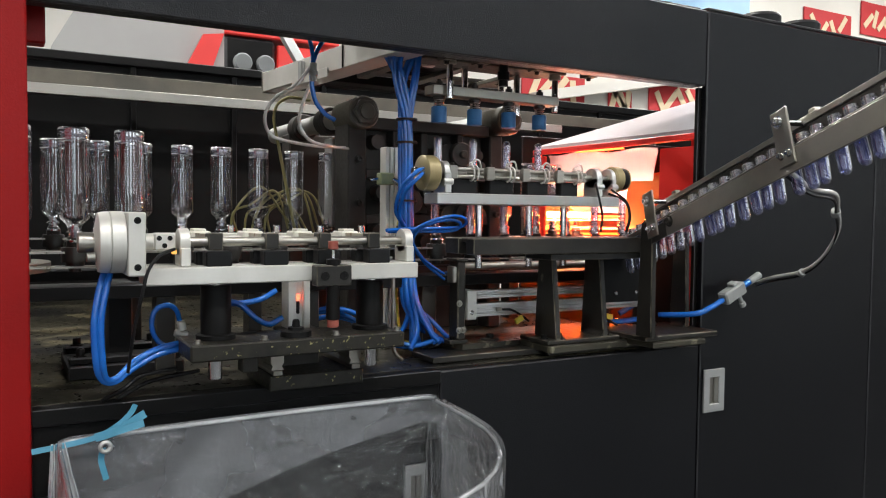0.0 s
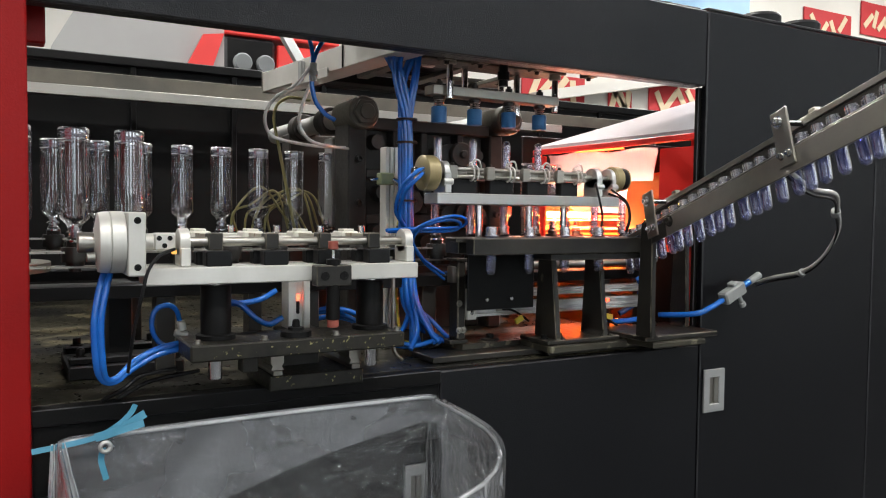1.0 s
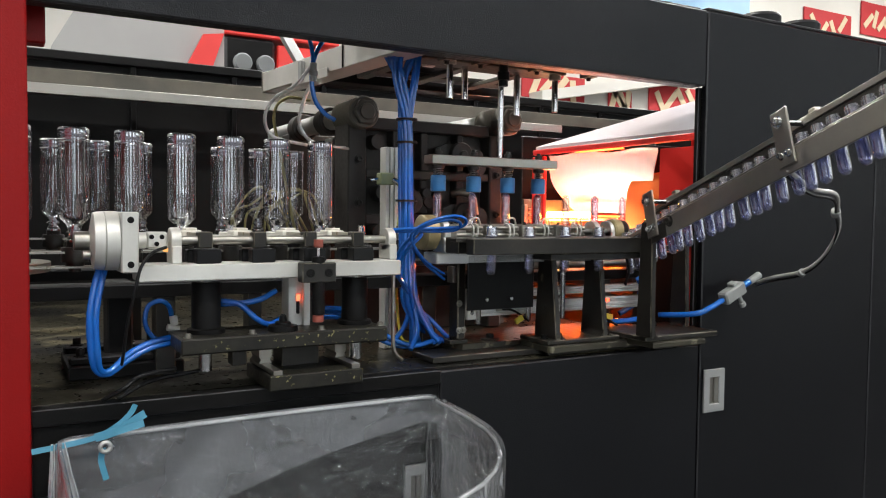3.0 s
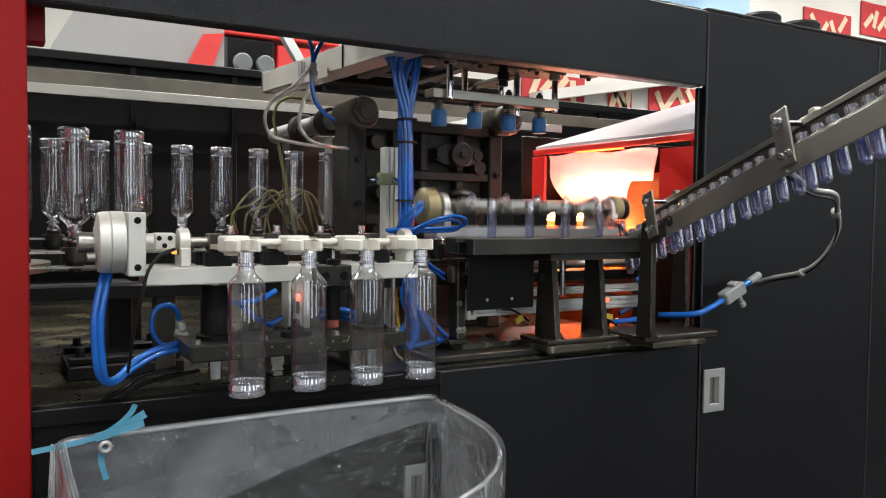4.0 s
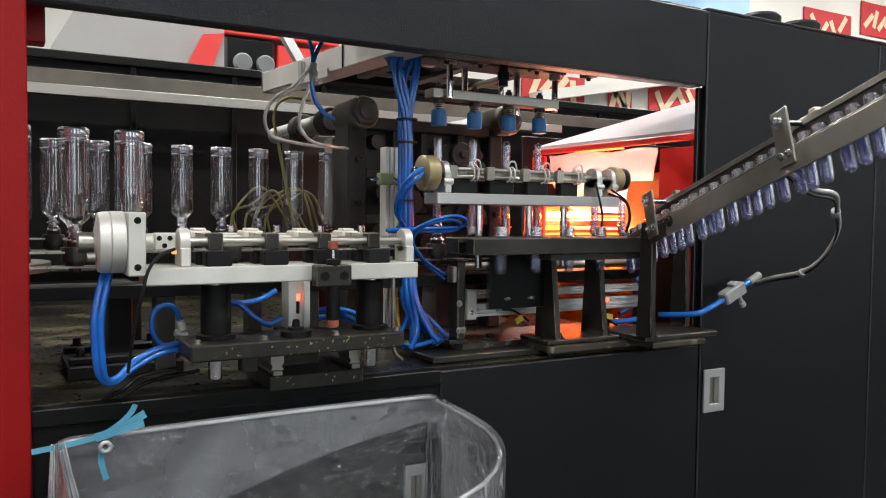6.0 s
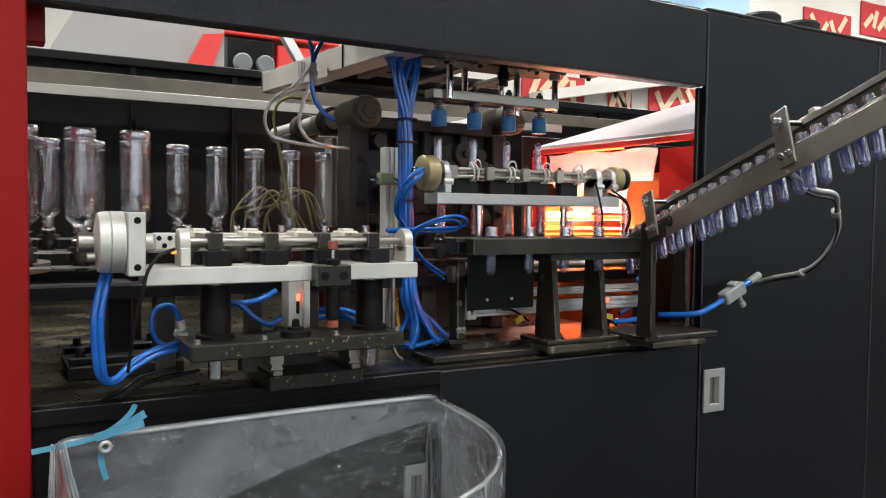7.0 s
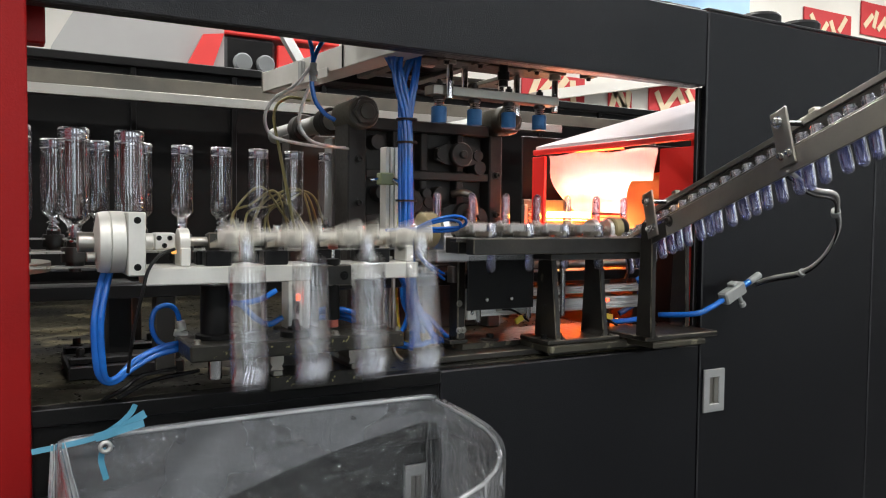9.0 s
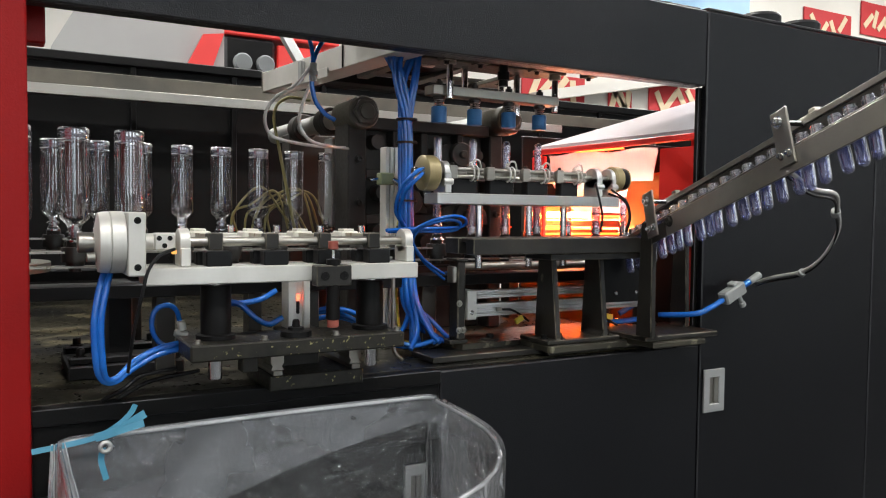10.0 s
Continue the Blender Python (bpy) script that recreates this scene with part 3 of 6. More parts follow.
    for y, rows in ((0.86, (1.232, 1.252, 1.30)), (0.115, (1.26, 1.34))):
        for z in rows:
            part("quartz_lamp", rod(B(), (1.72, y, z), (3.1, y, z), 0.0045, 10), LAMP_HOT, o, "glowing quartz heater tube")
    for z in (1.291, 1.308):
        part("quartz_lamp", rod(B(), (1.775, 0.850, z), (1.975, 0.850, z), 0.008, 10), LAMP_SPOT, o, "short yellow-hot quartz tube")
    # hidden tubes, added to brighten the reflector sheet to white
    for x, z in ((1.672, 1.212), (1.705, 1.205)):
        part("quartz_lamp", rod(B(), (x, 0.30, z), (x, 0.70, z), 0.005, 10), LAMP_SHEET_FILL, o, "hidden white-hot tube added to brighten the reflector")
    # tubes added across the mouth so that the bottles reflect red
    for z in (1.262, 1.290):
        part("quartz_lamp", rod(B(), (1.735, 0.40, z), (1.735, 0.84, z), 0.004, 10), LAMP_HOT, o, "glowing cross tube added for red streaks on the bottles")
    part("quartz_lamp", rod(B(), (1.632, 0.30, 1.168), (1.632, 0.66, 1.168), 0.004, 10), LAMP_LOW, o, "lower glowing tube set to light the table orange")
    # glowing strip stands for oven light that leaks through the gap
    part("quartz_lamp", rod(B(), (1.666, 0.33, 1.5095), (1.666, 0.56, 1.5115), 0.0028, 8), LAMP_HOT, o, "thin glowing strip for oven light leaking under the eave")
    # unseen bank, added deep inside to give the bottles orange reflections
    for z in (1.22, 1.28, 1.34, 1.40):
        part("quartz_lamp", rod(B(), (2.45, 0.36, z), (2.45, 0.82, z), 0.010, 10), LAMP_HOT, o, "unseen inner tube added for orange streaks on the bottles")
    # added shield: its lip stops white lamp light before the table
    part("light_shield", plate(B(), [(1.638, 1.212), (1.642, 1.212), (1.642, 1.19), (1.73, 1.19), (1.73, 1.186), (1.638, 1.186)], "y", 0.27, 0.94), CAST, o, "bent shield added to keep lamp light off the table")
    # added plate that hides the lower glow and leaves a light slot
    part("baffle", box(B(), (1.655, 0.265, 1.075), (1.661, 0.94, 1.185), 0.001), BLACK_PAINT, o, "black plate added to hold back the lower oven glow")
    # unseen lower tubes, added to throw orange light across the table
    for y, z in ((0.36, 1.055), (0.60, 1.06)):
        part("quartz_lamp", rod(B(), (1.80, y, z), (3.1, y, z), 0.006, 10), LAMP_LOW, o, "lower glowing tube set to light the table orange")
    # made-up stop that blocks front lamp light from the table
    part("mouth_light_stop", box(B(), (1.652, 0.075, 0.957), (1.66, 0.26, 1.20), 0.001), BLACK_PAINT, o)
    part("lamp_reflector", box(B(), (1.70, 0.90, 1.175), (3.12, 0.91, 1.36), 0.001), CAST, o)
    part("lamp_reflector", box(B(), (1.70, 0.080, 1.175), (3.12, 0.085, 1.50), 0.001), CAST, o)
    bm = B()
    box(bm, (1.685, 0.873, 1.24), (1.70, 0.893, 1.34), 0.002)
    for z in (1.262, 1.282, 1.302, 1.322):
        rod(bm, (1.70, 0.868, z), (1.72, 0.868, z), 0.006, 12)
    part("lamp_holder", bm, STAINLESS, o)


# ---------------------------------------------------------------- the moving line: bottles, preforms, mandrels
PITCH = 0.104
ROW_F, ROW_B = 0.235, 0.690
TURN_X, TURN_R, TURN_Y = -0.0917, 0.2275, 0.4625
CHAIN_Z = 1.236
CYCLE = 5.12


def on_chain(s):
    """Place and heading on the chain loop: s is metres along the front run (x = s), falling back round the left wheel."""
    if s >= TURN_X:
        return s, ROW_F
    a = (TURN_X - s) / TURN_R
    if a <= math.pi:
        return TURN_X - TURN_R * math.sin(a), TURN_Y - TURN_R * math.cos(a)
    return TURN_X + (TURN_X - s - math.pi * TURN_R), ROW_B


def chain_height(y):
    """The chain stands a little higher along its back run."""
    return CHAIN_Z + 0.0125 * (y - ROW_F) / (ROW_B - ROW_F)


STEP = [(1.8, 0), (1.8667, 0.028), (1.9333, 0.075), (2.0, 0.135), (2.1, 0.27), (2.2, 0.43), (2.3, 0.62), (2.4, 0.81), (2.4667, 0.94), (2.5333, 1)]


def ease(t, a, b):
    u = min(max((t - a) / (b - a), 0), 1)
    return u * u * (3 - 2 * u)


def chain_shift(t):
    """How far the chain has stepped since the start: four places in each cycle."""
    return 4 * PITCH * (ramp(t, STEP) + ramp(t - CYCLE, STEP))


def phase(t):
    """Seconds in the working cycle, from 0 to 5.1."""
    return t % CYCLE


def ramp(t, rows):
    if t <= rows[0][0]:
        return rows[0][1]
    for (t0, v0), (t1, v1) in zip(rows, rows[1:]):
        if t <= t1:
            return v0 + (v1 - v0) * (t - t0) / (t1 - t0)
    return rows[-1][1]


# take-out unit: slide back, lift, arm angle (0 = pointing back, 180 = pointing to the front)
SLIDE = [(2.54, 0.0), (2.68, 0.08), (3.38, 0.08), (3.50, 0.055), (3.62, 0.0), (5.1, 0.0)]
LIFT = [(3.15, 0.0), (3.30, 0.032), (3.44, 0.032), (3.62, 0.008), (3.72, 0.0), (5.1, 0.0)]
SWING = [(3.48, 0), (3.58, 20), (3.68, 50), (3.76, 86), (3.79, 112), (3.82, 140), (3.86, 166), (3.91, 180), (4.30, 180), (4.36, 175), (4.40, 163), (4.45, 134), (4.50, 106), (4.55, 81), (4.60, 56), (4.66, 21), (4.71, 7), (4.78, 0)]
# claws: degrees open
OPEN = [(0.0, 24), (2.78, 24), (2.95, 0), (4.17, 0), (4.24, 24), (5.1, 24)]
ARM_Y, ARM_Z, ARM_R = -0.0575, 1.246, 0.2125
ARM_X = [0.338, 0.442, 0.546, 0.650]
DROP_T = 4.19
# transfer unit: height above its low place, arm angle
T_UP = 0.138
T_LIFT = [(0.0, T_UP), (2.58, T_UP), (2.64, 0.11), (2.70, 0.065), (2.76, 0.015), (2.80, 0.0), (3.86, 0.0), (3.92, 0.02), (4.0, 0.06), (4.08, 0.105), (4.16, T_UP), (5.1, T_UP)]
T_SWING = [(3.18, 0), (3.26, 35), (3.34, 80), (3.42, 115), (3.50, 150), (3.56, 176), (3.62, 180), (4.34, 180), (4.40, 172), (4.44, 140), (4.48, 100), (4.52, 70), (4.56, 45), (4.60, 25), (4.66, 8), (4.72, 0)]
T_Y, T_Z, T_R = 0.1075, 1.261, 0.1275
T_X = [0.962, 1.066, 1.170, 1.274]
# press head: how far down
P_DOWN = [(2.60, 0.0), (2.68, 0.06), (2.76, 0.17), (2.86, 0.172), (3.08, 0.172), (3.16, 0.10), (3.24, 0.0)]
# feed slide: 0 = at the queue, 1 = under the grippers
FEED = [(0.35, 0.0), (0.5, 0.08), (0.65, 0.3), (0.8, 0.68), (0.92, 0.93), (1.0, 1.0), (4.12, 1.0), (4.3, 1.0), (4.45, 0.75), (4.6, 0.3), (4.75, 0.0), (5.1, 0.0)]
# mould platen: metres towards the front
MOULD = [(0.0, 0.0), (1.82, 0.0), (1.95, 0.04), (2.62, 0.04), (2.80, 0.022), (3.0, 0.0), (5.1, 0.0)]


def times_of(*tables):
    """All the key times of some cycle tables over the whole clip."""
    ts = {0.0, 10.0}
    for table in tables:
        for t, _ in table:
            for c in (0, 1):
                if 0 <= t + c * CYCLE <= 10:
                    ts.add(round((t + c * CYCLE) * FPS) / FPS)
    return sorted(ts)


BOTTLE_PROFILE = [(0, 0.0095), (0.001, 0.0125), (0.008, 0.0125), (0.009, 0.0135), (0.011, 0.0135), (0.012, 0.0122), (0.018, 0.0122), (0.0195, 0.0165), (0.0215, 0.0165), (0.023, 0.0128), (0.028, 0.0130), (0.035, 0.0148), (0.0405, 0.0205), (0.0455, 0.0258), (0.050, 0.0285), (0.0535, 0.0294), (0.12, 0.0294), (0.204, 0.0294), (0.2065, 0.0284), (0.2085, 0.0284), (0.211, 0.0296), (0.2235, 0.0295), (0.2268, 0.0284), (0.2285, 0.0262), (0.2272, 0.0225), (0.2225, 0.014), (0.2205, 0)]
PREFORM_PROFILE = [(0, 0.0095), (0.001, 0.0125), (0.004, 0.0125), (0.005, 0.0135), (0.007, 0.0135), (0.008, 0.0125), (0.011, 0.0125), (0.012, 0.0135), (0.014, 0.0135), (0.015, 0.0125), (0.0175, 0.0125), (0.0185, 0.0165), (0.0205, 0.0165), (0.0215, 0.0128), (0.029, 0.0125), (0.037, 0.0112), (0.096, 0.0108), (0.103, 0.0098), (0.108, 0.0066), (0.1105, 0)]


def bottle_thing():
    """One bottle, neck down: neck, body and base."""
    b = thing("bottle", (0, 0, 0), "clear empty plastic bottle upside down on the chain", "bottle", "blown bottles")
    part("neck", turned(B(), (0, 0, 0), (0, 0, 1), BOTTLE_PROFILE[:11], 24, closed=False), PET_THICK, b, "thick threaded neck")
    part("body", turned(B(), (0, 0, 0.028), (0, 0, 1), [(h - 0.028, r) for h, r in BOTTLE_PROFILE[10:18]], 28, closed=False), PET, b)
    part("base", turned(B(), (0, 0, 0.204), (0, 0, 1), [(h - 0.204, r) for h, r in BOTTLE_PROFILE[17:]], 28, closed=False), PET_THICK, b, "thick ringed base")
    return b


def preform_thing(material, label, group):
    """A preform, neck end at its origin: outer skin, bore and open mouth, and the threaded neck."""
    p = thing("preform", (0, 0, 0), label, "preform", group)
    part("body", turned(B(), (0, 0, 0.0215), (0, 0, 1), [(0, 0.0092), (0, 0.0128), (0.0075, 0.0125), (0.0155, 0.0112), (0.0745, 0.0108), (0.0815, 0.0098), (0.0865, 0.0066), (0.0889, 0.0), (0.0859, 0.0), (0.0838, 0.0042), (0.079, 0.0068), (0.0735, 0.0075), (0.0155, 0.0078), (0, 0.0092)], 20, closed=False), material, p)
    part("neck", turned(B(), (0, 0, 0), (0, 0, 1), PREFORM_PROFILE[:13] + [(0.0210, 0.0165), (0.0212, 0.0095), (0.0002, 0.0095)], 20, closed=False), PET_THICK, p, "threaded neck")
    return p


BOTTLES, HELD, CHUTE, MANDRELS, CLAWS = [], [], [], [], []


def line_things():
    BOTTLES.append(bottle_thing())
    for k in range(27):
        BOTTLES.append(copy_thing(BOTTLES[0], pose(0, 0, 0)))
    first = preform_thing(PREFORM, "clear plastic preform with a threaded neck", "preforms on the line")
    for k in range(20):
        HELD.append((k // 4, k % 4, copy_thing(first, pose(0, 0, 0)) if k else first))
    first = preform_thing(PREFORM_BLUE, "bluish clear plastic preform hanging in the chute", "preforms in the chute")
    for k in range(28):
        CHUTE.append(copy_thing(first, pose(0, 0, 0)) if k else first)
    # mandrels ride the chain
    body = B()
    turned(body, (0, 0, -0.060), (0, 0, 1), [(0, 0.012), (0.012, 0.012), (0.012, 0.018), (0.020, 0.018), (0.020, 0.0255), (0.048, 0.0255), (0.050, 0.024), (0.050, 0.0165), (0.060, 0.0165), (0.060, 0.0135), (0.068, 0.0135), (0.074, 0.0105), (0.076, 0.0088), (0.094, 0.0085), (0.096, 0.007)], 22)
    m0 = thing("chain_mandrel", (0, 0, 0), "dark steel mandrel with a chromed collar on the chain", "mandrel", "chain mandrels")
    part("spindle", body, DARK_STEEL, m0)
    part("collar", turned(B(), (0, 0, 0.000), (0, 0, 1), [(0, 0.0175), (0.004, 0.0175), (0.005, 0.0165), (0.006, 0.0112), (0.010, 0.0112), (0.011, 0.0095), (0.014, 0.0095), (0.015, 0.011), (0.019, 0.011), (0.020, 0.0092), (0.034, 0.0092), (0.036, 0.007)], 22), CHROME, m0, "chromed collar")
    link = B()
    plate(link, [(-0.05, -0.016), (0.05, -0.016), (0.058, -0.008), (0.058, 0.008), (0.05, 0.016), (-0.05, 0.016), (-0.058, 0.008), (-0.058, -0.008)], "z", -0.0225, -0.0185)
    plate(link, [(-0.05, -0.016), (0.05, -0.016), (0.058, -0.008), (0.058, 0.008), (0.05, 0.016), (-0.05, 0.016), (-0.058, 0.008), (-0.058, -0.008)], "z", -0.052, -0.048)
    part("link_plate", link, STAINLESS, m0, "steel link plates")
    MANDRELS.append(m0)
    for k in range(41):
        MANDRELS.append(copy_thing(m0, pose(0, 0, 0)))
    # wheel and guide rails of the chain
    c = thing("chain_track", (0.6, 0.46, 1.1), "dark steel guide track with a toothed wheel for the chain", "conveyor")
    part("sprocket", turned(B(), (TURN_X, TURN_Y, 1.165), (TURN_X, TURN_Y, 2), [(0, 0.19), (0.02, 0.19), (0.02, 0.06), (0.06, 0.06), (0.06, 0)], 40), STAINLESS, c)
    part("wheel_shaft", rod(B(), (TURN_X, TURN_Y, 0.9565), (TURN_X, TURN_Y, 1.164), 0.035), DARK_STEEL, c)
    for y in (ROW_F, ROW_B):
        part("guide_rail", box(B(), (TURN_X + 0.12, y - 0.04, 1.122), (1.63, y + 0.04, 1.150), 0.002), BLACK_PAINT, c)
        for x in (0.30, 0.62, 0.93, 1.5):
            part("rail_leg", box(B(), (x - 0.02, y - 0.025, 0.9565), (x + 0.02, y + 0.025, 1.1215), 0.002), DARK_STEEL, c)


def takeout_unit():
    y = ARM_Y
    t = thing("takeout_unit", (0.47, y, 0.9565), "bottle take-out unit on dark guide posts with aluminium beam", "machine unit")
    part("base_plate", box(B(), (0.285, -0.112, 1.036), (0.70, 0.02, 1.066), 0.003), SCUFFED, t, "scratched black steel base plate")
    for x in (0.345, 0.655):
        bm = B()
        turned(bm, (x, -0.04, 1.0665), (x, -0.04, 2), [(0, 0.036), (0.008, 0.036), (0.010, 0.0275), (0.097, 0.0275), (0.099, 0.026)], 28)
        part("guide_post", bm, BLACK_PAINT, t, "round dark guide post")
        part("foot_bush", rod(B(), (x - 0.006, -0.06, 0.995), (x - 0.006, -0.06, 1.0355), 0.0125), CHROME, t, "bright steel bush")
    for x in (0.462, 0.624):
        bm = B()
        plate(bm, [(x - 0.013, 0.9965), (x + 0.013, 0.9965), (x + 0.009, 1.004), (x + 0.013, 1.010), (x + 0.013, 1.0355), (x - 0.013, 1.0355), (x - 0.013, 1.010), (x - 0.009, 1.004)], "y", -0.04, 0.02)
        part("slide_shoe", bm, STAINLESS, t, "bright slide shoe")
    part("lower_block", box(B(), (0.40, -0.02, 0.992), (0.43, 0.015, 1.0355), 0.002), DARK_STEEL, t)
    part("foot_pad", turned(B(), (0.487, -0.075, 1.0665), (0.487, -0.075, 2), [(0, 0.030), (0.010, 0.029), (0.012, 0.016), (0.017, 0.015), (0.018, 0.008), (0.030, 0.0065), (0.032, 0.004)], 18), BLACK_PAINT, t)
    for x in (0.30, 0.42, 0.56, 0.69):
        part("bolt", bolt(B(), (x, -0.095, 1.0662), (0, 0, 1), 0.006, 0.006), STAINLESS, t)
    # lifting part
    c = part("carriage_beam", box(B(), (0.214, -0.10, 1.172), (0.735, -0.02, 1.203), 0.002), ALU_PALE, t, "aluminium carriage beam", at=(0.47, y, 1.172))
    for x in (0.345, 0.655):
        part("lift_rod", rod(B(), (x, -0.04, 1.08), (x, -0.04, 1.1715), 0.016), CHROME, c, "chromed lift rod")
    bm = B()
    turned(bm, (0.137, y, ARM_Z), (1, y, ARM_Z), [(0, 0.018), (0.006, 0.050), (0.012, 0.052), (0.022, 0.053), (0.023, 0.050), (0.025, 0.053), (0.046, 0.053), (0.047, 0.049)], 36)
    part("rotary_actuator", bm, ALU_PALE, c, "round aluminium rotary actuator")
    part("actuator_plate", box(B(), (0.1845, -0.108, 1.190), (0.2135, -0.005, 1.298), 0.002), ALU_PALE, c)
    for z in (1.205, 1.284):
        part("actuator_bolt", bolt(B(), (0.200, -0.1082, z), (0, -1, 0), 0.004, 0.002), BLACK_PAINT, c)
    bm = B()
    rod(bm, (0.124, y - 0.02, 1.222), (0.138, y - 0.02, 1.222), 0.008)
    rod(bm, (0.112, y, ARM_Z), (0.138, y, ARM_Z), 0.017)
    part("actuator_stub", bm, STAINLESS, c)
    bm = B()
    rod(bm, (0.214, y, ARM_Z), (0.232, y, ARM_Z), 0.015)
    box(bm, (0.232, y - 0.017, ARM_Z - 0.014), (0.268, y + 0.017, ARM_Z + 0.016), 0.003)
    part("shaft_coupling", bm, ALU_PALE, c)
    for x, z in ((0.240, 0.007), (0.258, 0.007), (0.249, -0.006)):
        part("coupling_bolt", bolt(B(), (x, y - 0.0172, ARM_Z + z), (0, -1, 0), 0.003, 0.003), BLACK_PAINT, c)
    for x0, x1, z1 in ((0.274, 0.292, 1.268), (0.715, 0.733, 1.272)):
        bm = B()
        box(bm, (x0, -0.085, 1.2035), (x1, -0.03, 1.236), 0.002)
        rod(bm, (x0, y, ARM_Z), (x1, y, ARM_Z), 0.024)
        part("bearing_block", bm, ALU_PALE, c)
    for x in ARM_X:
        bm = B()
        box(bm, (x - 0.023, -0.098, 1.2035), (x + 0.023, -0.066, 1.230), 0.002)
        part("stop_block", bm, BLACK_PLASTIC, c, "black rubber stop block")
        part("stop_block", box(B(), (x - 0.03, -0.05, 1.2035), (x + 0.005, -0.024, 1.228), 0.002), BLACK_PLASTIC, c, "black rubber stop block")
    # shock absorber in its bracket
    bm = B()
    box(bm, (0.508, -0.130, 1.164), (0.578, -0.1008, 1.203), 0.002)
    part("absorber_bracket", bm, DARK_STEEL, c)
    for x in (0.524, 0.562):
        part("bracket_screw", turned(B(), (x, -0.1302, 1.183), (x, -1, 1.183), [(0, 0.0085), (0.0015, 0.0085), (0.0015, 0.005), (0.0003, 0.005)], 14), BLACK_PAINT, c)
    bm = B()
    rod(bm, (0.545, -0.117, 1.100), (0.545, -0.117, 1.214), 0.013)
    part("shock_absorber", bm, BLACK_PAINT, c)
    part("plunger", rod(B(), (0.545, -0.117, 1.2145), (0.545, -0.117, 1.232), 0.0035), CHROME, c)
    bm = B()
    rod(bm, (0.545, -0.117, 1.2325), (0.545, -0.117, 1.248), 0.0095)
    rod(bm, (0.545, -0.117, 1.085), (0.545, -0.117, 1.0995), 0.011)
    part("rubber_tip", bm, RED_RUBBER, c, "rust-red rubber tips")
    part("sensor_light", box(B(), (0.258, y - 0.035, 1.226), (0.266, y - 0.027, 1.234), 0.001), LED_AMBER, c, "small amber sensor light")
    # swinging shaft and arms
    axis = (0.47, y, ARM_Z)
    bm = B()
    rod(bm, (0.276, y, ARM_Z), (0.735, y, ARM_Z), 0.0085)
    shaft = part("swing_shaft", bm, STAINLESS, c, "bright swing shaft", at=axis)
    arms = [shaft]
    for x in ARM_X:
        bm = B()
        box(bm, (x - 0.013, y - 0.015, ARM_Z - 0.015), (x + 0.013, y + 0.015, ARM_Z + 0.016), 0.002)
        arms.append(part("arm_clamp", bm, DARK_STEEL, c, "", at=axis))
        bm = B()
        plate(bm, [(x - 0.011, y + 0.012), (x + 0.011, y + 0.012), (x + 0.010, y + 0.115), (x - 0.010, y + 0.115)], "z", ARM_Z + 0.004, ARM_Z + 0.013)
        arms.append(part("arm", bm, CREAM_ARM, c, "flat cream swing arm with rust stains", at=axis))
        bm = B()
        box(bm, (x - 0.021, y + 0.112, ARM_Z - 0.012), (x + 0.021, y + 0.160, ARM_Z + 0.016), 0.003)
        box(bm, (x - 0.012, y + 0.118, ARM_Z + 0.016), (x + 0.012, y + 0.150, ARM_Z + 0.021), 0.002)
        arms.append(part("gripper_body", bm, NYLON, c, "cream gripper block", at=axis))
        arms.append(part("air_port", rod(B(), (x + 0.0215, y + 0.128, ARM_Z + 0.002), (x + 0.040, y + 0.128, ARM_Z + 0.002), 0.008), STAINLESS, c, "steel air port", at=axis))
        for s in (-1, 1):
            bm = B()
            pts = [(x + s * 0.005, y + 0.158), (x + s * 0.017, y + 0.158), (x + s * 0.0265, y + 0.176), (x + s * 0.0275, y + 0.196), (x + s * 0.024, y + 0.214), (x + s * 0.018, y + 0.226), (x + s * 0.013, y + 0.226), (x + s * 0.0155, y + 0.212), (x + s * 0.0165, y + 0.198), (x + s * 0.015, y + 0.184), (x + s * 0.008, y + 0.174)]
            plate(bm, pts if s > 0 else pts[::-1], "z", ARM_Z - 0.007, ARM_Z + 0.011)
            bmesh.ops.bevel(bm, geom=bm.edges[:], offset=0.0015, segments=1, affect="EDGES")
            claw = part("claw", bm, NYLON, c, "curved white nylon claw", at=axis)
            CLAWS.append((claw, s, Vector((x + s * 0.011 - axis[0], 0.160, 0))))
    for x0, x1 in zip(ARM_X, ARM_X[1:]):
        bm = B()
        rod(bm, (x0 + 0.041, y + 0.128, ARM_Z + 0.0), (x1 - 0.0215, y + 0.128, ARM_Z + 0.0), 0.0065)
        arms.append(part("tie_rod", bm, NYLON, c, "cream tie rod", at=axis))
    return t, c, arms


def slide_rail():
    t = thing("slide_rail", (0.53, 0.0, 0.9565), "scuffed steel rail block under the take-out unit", "rail")
    part("block", box(B(), (0.446, -0.045, 0.9565), (0.640, 0.12, 0.986), 0.002), SCUFFED, t, "steel block with yellowish scuffs")
    for x in (0.462, 0.624):
        part("rail", box(B(), (x - 0.009, -0.045, 0.9865), (x + 0.009, 0.12, 0.996), 0.001), STAINLESS, t, "bright rail")


